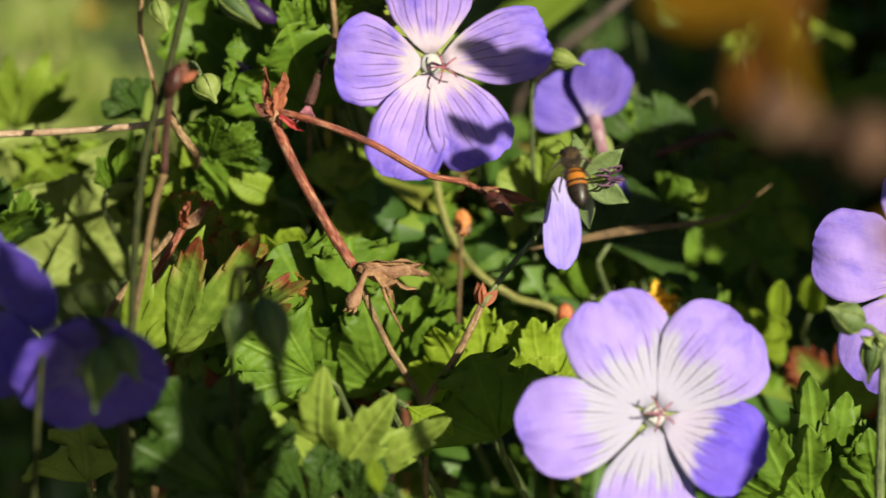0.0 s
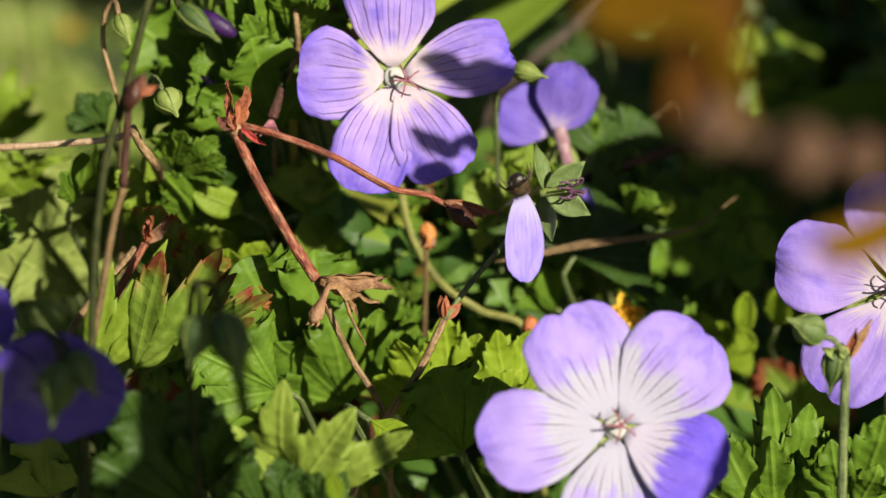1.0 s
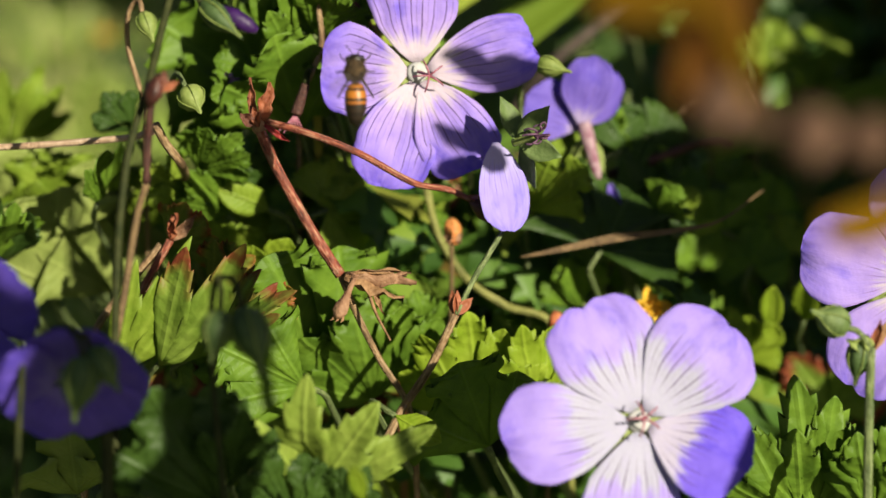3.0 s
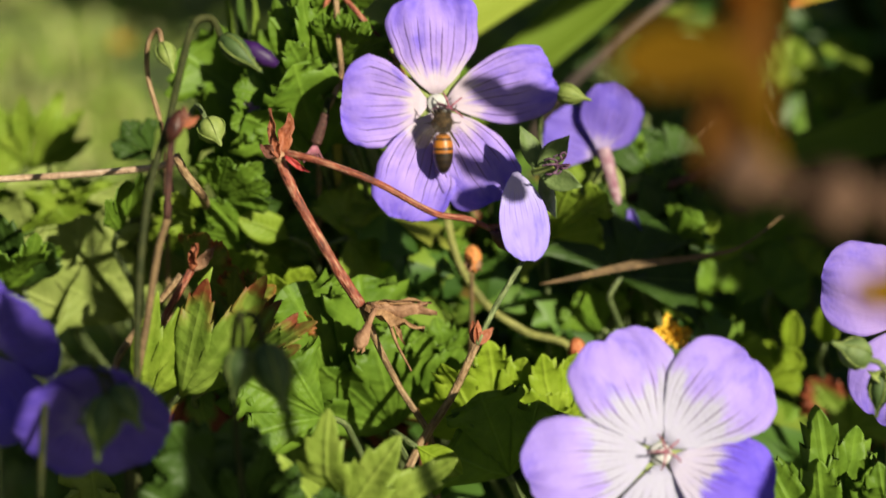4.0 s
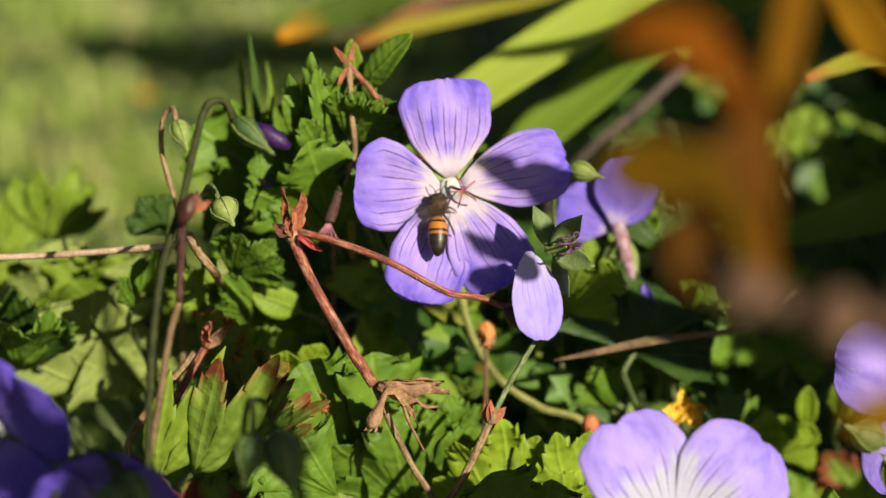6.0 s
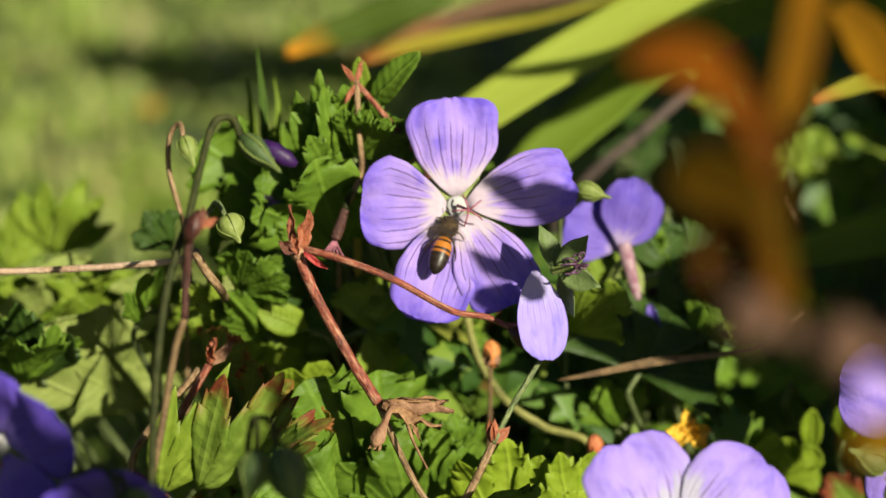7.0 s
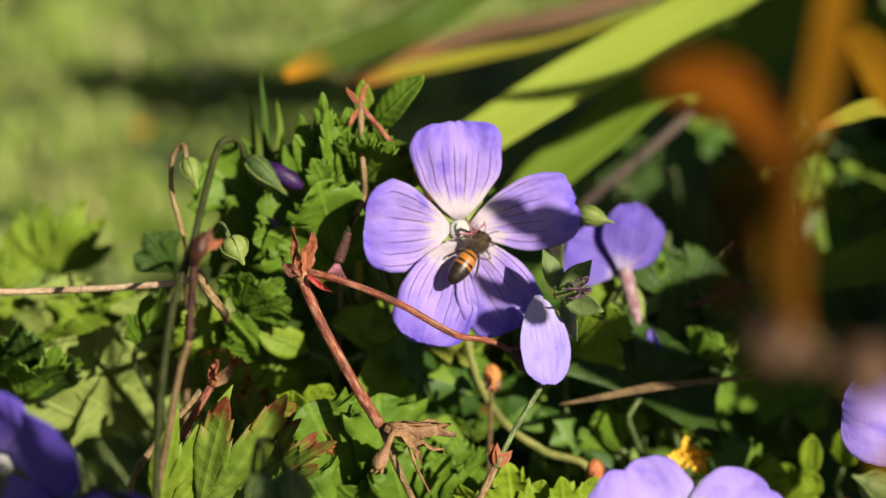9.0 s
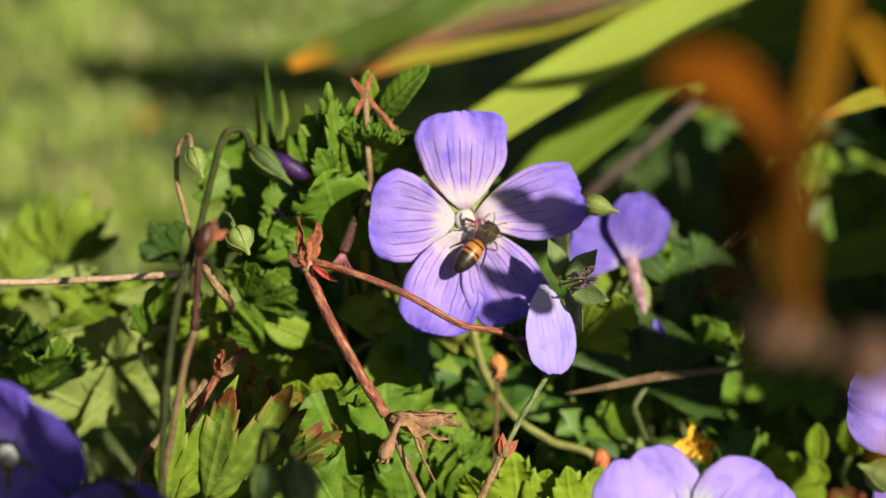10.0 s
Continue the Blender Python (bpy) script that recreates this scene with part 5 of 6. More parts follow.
leaf((0.0491, 0.1519, 0.1667), (0.0538, 0.1535, 0.1662), LEAF_SHADED, 5, 0.4, 250, 0)
leaf((0.0430, 0.1624, 0.1670), (0.0386, 0.1624, 0.1694), LEAF_SHADED, 5, 0.4, 250, 0)
leaf((0.0971, 0.1624, 0.1651), (0.0909, 0.1645, 0.1712), LEAF_BRIGHT, 5, 0.4, 250, 0)
leaf((0.1031, 0.1608, 0.1599), (0.1050, 0.1667, 0.1664), LEAF_BRIGHT, 5, 0.4, 250, 0)
leaf((0.1109, 0.1629, 0.1663), (0.1189, 0.1677, 0.1680), LEAF_BRIGHT, 5, 0.4, 250, 0)
leaf((0.0894, 0.1615, 0.1623), (0.0859, 0.1650, 0.1686), LEAF_BRIGHT, 5, 0.4, 250, 0)
leaf((0.1155, 0.1702, 0.1563), (0.1079, 0.1656, 0.1547), LEAF_BRIGHT, 5, 0.4, 250, 0)
leaf((-0.0307, 0.0444, 0.1579), (-0.0424, 0.0420, 0.1630), LEAF_BRIGHT, 5, 0.3, 250, 0)
leaf((-0.0198, 0.0254, 0.1643), (-0.0080, 0.0325, 0.1668), LEAF_BRIGHT, 5, 0.4, 250, 0)
leaf((0.0394, 0.0181, 0.1566), (0.0483, 0.0341, 0.1670), LEAF_SHADED, 3, 0.2, 190, 0)
leaf((0.0469, 0.0340, 0.1574), (0.0572, 0.0453, 0.1622), LEAF_SHADED, 3, 0.2, 190, 0)
leaf((0.0529, 0.0487, 0.1713), (0.0577, 0.0608, 0.1764), LEAF_SHADED, 5, 0.4, 250, 0)

more = random.Random(77)
shapes = {}
for k, mat in enumerate((LEAF, LEAF_BRIGHT, LEAF_RED, LEAF, LEAF_BRIGHT)):
    for j in range(3):
        shapes[k, j] = leaf_mesh("blade", mat, 0.0165, more.choice((5, 5, 7)), more.uniform(0.4, 0.6), 100 + 3 * k + j, 0.25, 215, (BLUNT, LOBE, BLUNT)[j])
for _ in range(84):
    x, y = more.uniform(-0.050, 0.12), more.uniform(0.022, 0.085)
    z = more.uniform(0.04, 0.172 - 1.3 * max(0, -x - 0.04) - 0.9 * max(0, x - 0.03)) + 0.1 * (y - 0.022)
    k, j = more.choice((0, 0, 1, 3, 2, 3, 4, 2)), more.randrange(3)
    words = WORDS[shapes[k, j].materials[0]]
    place, size = facing(x, y, z, more.gauss(12, 22), more.gauss(35, 16), more.uniform(-70, 70)), more.uniform(0.8, 1.4)
    if 0.016 < x < 0.048 and z > 0.163 or 0.0 < x < 0.05 and k in (1, 2, 4):
        continue
    lf = thing("geranium_leaf", place, words, "leaf", "geranium leaves")
    part("blade", shapes[k, j], lf, at=Matrix.Scale(size, 4))
    part("petiole", tube("petiole", local(lf, [(x, y, z), (x + 0.001, y + 0.014, z - 0.006), (x + 0.004, y + 0.04, z * 0.5), (x + 0.006, y + 0.05, 0.0)]), 0.00045, STALK_DARK, 0.0006, 5, 3), lf, "thin green leaf stalk")

for _ in range(46):
    x, y = more.uniform(-0.034, 0.025), more.uniform(0.028, 0.075)
    z = more.uniform(0.135, 0.188) - 0.9 * max(0, -x - 0.035)
    k, j = more.choice((0, 0, 3, 1)), more.randrange(3)
    words = WORDS[shapes[k, j].materials[0]]
    place, size = facing(x, y, z, more.gauss(12, 25), more.gauss(45, 18), more.uniform(-110, 110)), more.uniform(0.5, 0.95)
    if x > 0.016 and z > 0.163 or x > 0.0 and k == 1:
        continue
    lf = thing("geranium_leaf", place, words, "leaf", "geranium leaves")
    part("blade", shapes[k, j], lf, at=Matrix.Scale(size, 4))
    part("petiole", tube("petiole", local(lf, [(x, y, z), (x + 0.001, y + 0.014, z - 0.006), (x + 0.004, y + 0.04, z * 0.5), (x + 0.006, y + 0.05, 0.0)]), 0.00045, STALK_DARK, 0.0006, 5, 3), lf, "thin green leaf stalk")

# the mass of leaves below and behind
rnd = random.Random(12)
verts, faces = [], []
kinds = [leaf_arrays(0.018, 5, 0.5, s, 0.3, 220, LOBE_SIMPLE, 2) for s in range(6)]
count = 0
while count < 520:
    x, y = rnd.uniform(-0.055, 0.17), rnd.uniform(0.02, 0.26)
    top = 0.165 + 0.03 * noise.noise((x * 14, y * 14, 1)) - 0.22 * max(0, y - 0.06) - 1.9 * max(0, -x - 0.03) - 0.75 * max(0, x - 0.03)
    if top < 0.02:
        continue
    z = top * rnd.random() ** 0.45
    m = facing(x, y, z, rnd.gauss(0, 30), 40 + rnd.gauss(0, 25), rnd.uniform(0, 360)) @ Matrix.Scale(rnd.uniform(0.5, 1.05), 4)
    v, _, f = rnd.choice(kinds)
    k = len(verts)
    verts += [m @ Vector(p) for p in v]
    faces += [tuple(i + k for i in q) for q in f]
    count += 1
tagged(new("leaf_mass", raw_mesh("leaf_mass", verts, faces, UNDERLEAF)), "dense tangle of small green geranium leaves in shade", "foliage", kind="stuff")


verts, faces = [], []
for _ in range(700):
    x, y = rnd.uniform(0.02, 0.42), rnd.uniform(0.24, 0.75)
    if x < 0.16 * y + 0.02:
        continue
    z = (0.19 + 0.03 * noise.noise((x * 9, y * 9, 4))) * rnd.random() ** 0.5
    m = facing(x, y, z, rnd.gauss(0, 30), 35 + rnd.gauss(0, 25), rnd.uniform(0, 360)) @ Matrix.Scale(rnd.uniform(0.5, 1.2), 4)
    v, _, f = rnd.choice(kinds)
    k = len(verts)
    verts += [m @ Vector(p) for p in v]
    faces += [tuple(i + k for i in q) for q in f]
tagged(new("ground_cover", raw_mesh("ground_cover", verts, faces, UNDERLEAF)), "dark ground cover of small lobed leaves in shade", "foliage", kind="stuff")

# a leafy shrub added out of view to keep the far corner in shade
shrub = thing("shrub", pose(0.34, 0.25, 0), "unseen dense leafy shrub added to shade the far corner", "shrub")
for k in range(9):
    x, y = 0.30 + 0.03 * (k % 3), 0.02 + 0.07 * k
    part("branch", tube("branch", local(shrub, [(x, y, 0), (x - 0.01, y, 0.15), (x - 0.02, y + 0.02, 0.30)]), 0.003, STALK_DARK, 0.001), shrub, "brown branch")
verts, faces = [], []
for _ in range(2500):
    y = rnd.uniform(-0.11, 0.75)
    x = rnd.uniform(0.185 + 0.12 * max(0, y - 0.05), 0.48)
    z = ((0.25 if 0.03 < y < 0.15 else 0.29) + 0.04 * noise.noise((x * 9, y * 9, 8))) * rnd.random() ** 0.55
    m = facing(x, y, z, rnd.gauss(20, 35), 30 + rnd.gauss(0, 30), rnd.uniform(0, 360)) @ Matrix.Scale(rnd.uniform(0.8, 1.5), 4)
    v, _, f = rnd.choice(kinds)
    k = len(verts)
    verts += [m @ Vector(p) for p in v]
    faces += [tuple(i + k for i in q) for q in f]
# extra unseen crown leaves, added to lay a band of shade on the lawn
for _ in range(420):
    x, y, z = rnd.uniform(0.22, 0.50), rnd.uniform(0.40, 0.43), rnd.uniform(0.36, 0.40)
    m = facing(x, y, z, rnd.gauss(20, 35), 20 + rnd.gauss(0, 30), rnd.uniform(0, 360)) @ Matrix.Scale(rnd.uniform(0.8, 1.5), 4)
    v, _, f = rnd.choice(kinds)
    k = len(verts)
    verts += [m @ Vector(p) for p in v]
    faces += [tuple(i + k for i in q) for q in f]
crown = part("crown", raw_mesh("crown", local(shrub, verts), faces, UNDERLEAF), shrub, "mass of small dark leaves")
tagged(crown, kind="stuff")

# ---- sword leaves behind ----
SUNWARD = tuple(TO_SUN)


def sword(points, widths, mat, label, turn=(0, -0.8, 0.6)):
    s = thing("sword_leaf", pose(*points[0]), label, "leaf", "sword leaves")
    part("blade", strap_mesh("blade", local(s, points), widths, mat, turn), s)
    part("midrib", tube("midrib", local(s, points), 0.0004, mat, 0.0007, 6, 8), s, "raised middle rib")
    return s


sword([(-0.0320, 0.0805, 0.1708), (-0.0104, 0.0852, 0.1862), (0.0222, 0.0915, 0.2068), (0.0547, 0.0966, 0.2234), (0.0926, 0.1025, 0.2427), (0.1775, 0.1431, 0.1722), (0.2190, 0.1758, -0.0288)], [0.004, 0.0098, 0.0116, 0.0128, 0.014, 0.018, 0.02], BLADE, "broad lime green sword leaf in full sun", (0.35, -0.7, 0.6))
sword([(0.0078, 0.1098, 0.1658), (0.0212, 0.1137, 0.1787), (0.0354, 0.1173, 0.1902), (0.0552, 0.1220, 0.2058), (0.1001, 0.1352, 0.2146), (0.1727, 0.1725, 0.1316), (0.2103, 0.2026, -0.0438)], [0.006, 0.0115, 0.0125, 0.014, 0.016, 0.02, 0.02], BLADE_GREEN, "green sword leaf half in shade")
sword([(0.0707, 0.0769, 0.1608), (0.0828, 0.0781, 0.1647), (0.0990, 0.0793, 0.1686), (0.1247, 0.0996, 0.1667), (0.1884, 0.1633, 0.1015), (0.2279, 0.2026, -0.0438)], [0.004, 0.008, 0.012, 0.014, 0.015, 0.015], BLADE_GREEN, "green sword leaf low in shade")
sword([(-0.0469, 0.1899, 0.1885), (-0.0367, 0.1912, 0.1926), (-0.0257, 0.1922, 0.1960), (-0.0068, 0.1945, 0.2036), (0.0158, 0.2181, 0.2122), (0.1339, 0.3378, 0.1590), (0.1927, 0.3857, -0.0264)], [0.003, 0.008, 0.0095, 0.010, 0.012, 0.014, 0.014], BLADE_TIPPED, "dark sword leaf with a yellow-orange tip", (0.3, -0.7, 0.6))
sword([(-0.0263, 0.2089, 0.1820), (-0.0166, 0.2098, 0.1850), (0.0061, 0.2112, 0.1896), (0.0255, 0.2123, 0.1933), (0.0505, 0.2242, 0.1978), (0.1290, 0.3170, 0.1938), (0.2141, 0.3857, -0.0264)], [0.002, 0.0048, 0.0042, 0.0022, 0.0012, 0.002, 0.006], BLADE_YELLOW, "yellow and brown withering sword leaf", (0.3, -0.7, 0.6))
sword([(-0.0320, 0.2283, 0.1770), (-0.0137, 0.2306, 0.1847), (0.0096, 0.2328, 0.1918), (0.0329, 0.2342, 0.1966), (0.0537, 0.2458, 0.2002), (0.1323, 0.3385, 0.1955), (0.2141, 0.3857, -0.0264)], [0.002, 0.005, 0.006, 0.006, 0.006, 0.010, 0.014], BLADE_BROWN, "withered brown sword leaf", (0.3, -0.7, 0.6))
woody = thing("woody_stem", pose(0.0603, 0.1479, 0.1866), "grey-brown dry woody stem leaning behind the leaves", "stem")
part("stalk", tube("stalk", local(woody, [(0.0835, 0.1732, 0.2009), (0.0603, 0.1479, 0.1866), (0.0477, 0.1352, 0.1792), (0.0345, 0.1320, 0.1687), (0.0261, 0.1379, 0.1540), (0.0188, 0.1537, 0.0004)]), 0.0016, STALK_GREY, 0.0011), woody)
sword([(0.0820, 0.0692, 0.2041), (0.0904, 0.0701, 0.2069), (0.0982, 0.0707, 0.2089), (0.1273, 0.0895, 0.2021), (0.1727, 0.1311, -0.0039)], [0.002, 0.0042, 0.0048, 0.006, 0.01], BLADE_YELLOW, "narrow yellowing leaf tip")

# a long leaning sword leaf, added out of view to shade the lawn
sword([(0.33, 0.34, 0), (0.31, 0.36, 0.22), (0.275, 0.38, 0.310), (0.245, 0.385, 0.332), (0.205, 0.39, 0.345)], [0.016, 0.022, 0.024, 0.018, 0.004], BLADE_DARK, "unseen leaning sword leaf added to shade the lawn", SUNWARD)

# upright blades past the right edge of view, added to darken the background
rnd = random.Random(3)
for k in range(26):
    x, y = rnd.uniform(0.19, 0.42), rnd.uniform(0.19, 0.55)
    h, lean, a = rnd.uniform(0.28, 0.36), rnd.uniform(0.02, 0.08), rnd.uniform(-0.6, 1.4)
    pts = [(x, y, 0), (x + lean * 0.2 * math.cos(a), y + lean * 0.2 * math.sin(a), h * 0.4), (x + lean * 0.5 * math.cos(a), y + lean * 0.5 * math.sin(a), h * 0.75), (x + lean * math.cos(a), y + lean * math.sin(a), h)]
    sword(pts, [0.014, 0.022, 0.020, 0.003], BLADE_DARK if k % 3 else BLADE, "tall upright sword leaf out of view, added for shade", (rnd.uniform(-0.6, 0.6), -1, 0.2))

# ---- the withered plant beside the lens ----
withered = thing("withered_plant", pose(0.15, -0.24, 0), "withered amber plant with curled leaves and brown seed heads", "dry plant")
part("main_stalk", tube("main_stalk", local(withered, [(0.15, -0.24, 0), (0.145, -0.24, 0.12), (0.13, -0.245, 0.24), (0.125, -0.24, 0.36)]), 0.0022, BROWN_SEED, 0.0014), withered, "brown main stalk")


def toward_sun(far, *points):
    return [Vector(p) + TO_SUN * far for p in points]


def dry_leaf(points, widths, mat, turn=(0.3, -0.9, 0.2), label="curled amber dry leaf, mostly unseen copies that cast shade", name="dry_leaf"):
    return part(name, strap_mesh(name, local(withered, points), widths, mat, turn, 0.25), withered, label)


dry_leaf([(0.0170, -0.2386, 0.2853), (0.0199, -0.2383, 0.2860), (0.0234, -0.2386, 0.2853), (0.0270, -0.2395, 0.2825), (0.0296, -0.2406, 0.2788), (0.0308, -0.2420, 0.2743), (0.0320, -0.2466, 0.2591)], [0.002, 0.0046, 0.0056, 0.0048, 0.0030, 0.0015, 0.001], AMBER)
dry_leaf([(0.0311, -0.2380, 0.2806), (0.0305, -0.2393, 0.2760), (0.0299, -0.2407, 0.2715), (0.0302, -0.2419, 0.2675), (0.0311, -0.2433, 0.2630), (0.0326, -0.2447, 0.2584)], [0.002, 0.0050, 0.0060, 0.0052, 0.003, 0.002], AMBER_BROWN, label="shrivelled brown dry leaf")
golden = dry_leaf([(0.0158, -0.2449, 0.2713), (0.0188, -0.2449, 0.2717), (0.0216, -0.2450, 0.2719), (0.0256, -0.2452, 0.2717), (0.0288, -0.2459, 0.2700), (0.0329, -0.2472, 0.2600)], [0.002, 0.0064, 0.0072, 0.0056, 0.0025, 0.001], AMBER_GOLD, label="golden dry leaf")
brown_leaf = dry_leaf([(0.0318, -0.2420, 0.2757), (0.0301, -0.2430, 0.2723), (0.0283, -0.2445, 0.2678), (0.0267, -0.2455, 0.2645), (0.0255, -0.2465, 0.2614), (0.0282, -0.2474, 0.2589)], [0.002, 0.0058, 0.0066, 0.0052, 0.0020, 0.001], BROWN_LIT, label="orange-brown dry leaf")
dry_leaf([(0.0400, -0.2106, 0.2982), (0.0388, -0.2136, 0.2883), (0.0377, -0.2155, 0.2822), (0.0364, -0.2172, 0.2767), (0.0352, -0.2185, 0.2724), (0.0346, -0.2198, 0.2681), (0.0345, -0.2343, 0.2548)], [0.0034, 0.0042, 0.0044, 0.0042, 0.0026, 0.0015, 0.001], AMBER_OCHRE, label="upright ochre dry leaf")
dry_leaf([(0.0537, -0.1407, 0.2704), (0.0575, -0.1422, 0.2658), (0.0617, -0.1441, 0.2596), (0.0738, -0.1759, 0.2582), (0.128, -0.24, 0.30)], [0.004, 0.0075, 0.006, 0.004, 0.003], AMBER_YELLOW, label="folded ochre dry leaf")
dry_leaf([(0.0399, -0.2515, 0.2478), (0.0434, -0.2515, 0.2483), (0.0475, -0.2511, 0.2500), (0.0552, -0.2500, 0.2540)], [0.003, 0.0050, 0.005, 0.003], AMBER_OLIVE, label="ochre dry leaf tip")
head = part("seed_head", tube("seed_head", local(withered, [(0.0267, -0.2452, 0.2636), (0.0308, -0.2464, 0.2596), (0.0367, -0.2473, 0.2568), (0.0455, -0.2477, 0.2557), (0.0779, -0.2468, 0.2591), (0.132, -0.244, 0.23)]), 0.0006, BROWN_SEED, 0.0012), withered, "brown arching seed head")
for spot, r in (((0.0332, -0.2468, 0.2585), 0.0018), ((0.0292, -0.2464, 0.2599), 0.0034), ((0.0388, -0.2473, 0.2568), 0.0036), ((0.0449, -0.2475, 0.2563), 0.003)):
    part("seed", lathe("seed", [(-r, r * 0.2), (-r * 0.6, r * 0.8), (0, r), (r * 0.6, r * 0.8), (r, r * 0.2)], SEED_TAN, 10, 1, 0.15), head, at=pose(*local(withered, [spot])[0], 30, 20, 0))
# unseen strips added between the sun and the plants, only to cast shade
dry_leaf(toward_sun(0.20, (0.0044, 0.0014, 0.2044), (0.0072, 0.0014, 0.2044), (0.0104, 0.0010, 0.2033), (0.0139, 0.0003, 0.2009), (0.0171, 0.0005, 0.2016), (0.0203, 0.0000, 0.2000), (0.0255, -0.0003, 0.1991), (0.0328, 0.0045, 0.1977)), [0.0010, 0.0030, 0.0052, 0.0040, 0.0062, 0.0075, 0.008, 0.004], AMBER, SUNWARD)
dry_leaf(toward_sun(0.20, (0.0014, -0.0029, 0.1905), (0.0046, -0.0038, 0.1875), (0.0087, -0.0043, 0.1858), (0.0122, -0.0037, 0.1880), (0.0156, -0.0038, 0.1875), (0.0220, -0.0043, 0.1858)), [0.0010, 0.0036, 0.0044, 0.0022, 0.0042, 0.003], AMBER, SUNWARD)
dry_leaf(toward_sun(0.19, (0.0680, -0.0690, 0.1560), (0.0617, -0.0708, 0.1501), (0.0585, -0.0726, 0.1441), (0.0538, -0.0748, 0.1371), (0.0501, -0.0776, 0.1282)), [0.003, 0.006, 0.0095, 0.009, 0.004], AMBER, SUNWARD)
dry_leaf(toward_sun(0.25, (-0.0681, -0.0921, 0.1833), (-0.0613, -0.0947, 0.1759), (-0.0566, -0.0973, 0.1686), (-0.0547, -0.1005, 0.1595), (-0.0548, -0.1059, 0.1429)), [0.008, 0.019, 0.021, 0.016, 0.006], AMBER, SUNWARD)
dry_leaf(toward_sun(0.33, (-0.0883, -0.0823, 0.1788), (-0.0809, -0.0836, 0.1756), (-0.0725, -0.0850, 0.1723), (-0.0646, -0.0871, 0.1667)), [0.005, 0.010, 0.011, 0.007], AMBER, SUNWARD)
dry_leaf(toward_sun(0.25, (-0.0304, -0.0890, 0.1901), (-0.0315, -0.0926, 0.1791), (-0.0373, -0.0853, 0.1593), (-0.0462, -0.0796, 0.1438), (-0.0524, -0.0833, 0.1321)), [0.007, 0.014, 0.016, 0.022, 0.01], AMBER, SUNWARD)
dry_leaf(toward_sun(0.15, (0.0105, -0.0180, 0.1900), (0.0140, -0.0180, 0.1890), (0.0165, -0.0180, 0.1878), (0.0184, -0.0180, 0.1868)), [0.002, 0.0056, 0.0054, 0.002], AMBER, SUNWARD)
dry_leaf(toward_sun(0.20, (0.0362, 0.0461, 0.1627), (0.0478, 0.0469, 0.1651), (0.0631, 0.0476, 0.1676), (0.0824, 0.0480, 0.1688), (0.0965, 0.0484, 0.1700)), [0.005, 0.014, 0.018, 0.015, 0.008], AMBER, SUNWARD)
dry_leaf(toward_sun(0.22, (0.0693, 0.0773, 0.1621), (0.0828, 0.0786, 0.1665), (0.0990, 0.0798, 0.1704), (0.1158, 0.0903, 0.1703)), [0.009, 0.013, 0.014, 0.010], AMBER, SUNWARD)
dry_leaf(toward_sun(0.20, (0.0270, 0.0215, 0.1690), (0.0400, 0.0220, 0.1640), (0.0530, 0.0235, 0.1570), (0.0650, 0.0255, 0.1500)), [0.006, 0.015, 0.016, 0.010], AMBER, SUNWARD)
dry_leaf(toward_sun(0.21, (0.0324, 0.0416, 0.1480), (0.0478, 0.0420, 0.1492), (0.0631, 0.0416, 0.1480), (0.0785, 0.0412, 0.1467)), [0.004, 0.008, 0.006, 0.008], AMBER, SUNWARD)
dry_leaf(toward_sun(0.22, (0.0639, 0.0655, 0.1234), (0.0774, 0.0659, 0.1247), (0.0909, 0.0655, 0.1234), (0.1071, 0.0655, 0.1234)), [0.010, 0.028, 0.028, 0.010], AMBER, SUNWARD)
# two unseen blades added to throw shadow stripes on the sword leaves
sword([*toward_sun(0.21, (0.0078, 0.1157, 0.1852), (0.0248, 0.1177, 0.1917), (0.0418, 0.1203, 0.2001), (0.0616, 0.1221, 0.2061), (0.0857, 0.1337, 0.2096)), (0.25, -0.06, 0.30), (0.28, -0.06, 0.0)], [0.004, 0.0085, 0.0096, 0.0105, 0.011, 0.008, 0.008], BLADE_DARK, "unseen broad blade added to shade a sword leaf", SUNWARD)
sword([*toward_sun(0.22, (0.0072, 0.0905, 0.2060), (0.0207, 0.0910, 0.2070), (0.0315, 0.0917, 0.2083), (0.0423, 0.0928, 0.2108)), (0.24, -0.08, 0.35), (0.27, -0.08, 0.0)], [0.001, 0.0030, 0.0035, 0.004, 0.005, 0.007], BLADE_DARK, "unseen narrow blade added to shade a sword leaf", SUNWARD)

# ---- small remnants ----
for top, foot in (((0.0781, 0.0817, 0.1773), (0.0821, 0.0842, 0.1684)), ((0.0573, 0.0549, 0.1751), (0.0699, 0.0799, 0.1713)), ((0.0314, 0.0400, 0.1774), (0.0241, 0.0430, 0.1698))):
    straw = thing("dry_straw", pose(*top), "thin pale dry grass straw", "straw", "dry straws")
    part("blade", strap_mesh("blade", local(straw, [top, foot, (foot[0] + 0.01, foot[1] + 0.05, 0.0)]), [0.0003, 0.0006, 0.0005], STALK_TAN, (0.4, -0.9, 0.2), 0.1), straw)
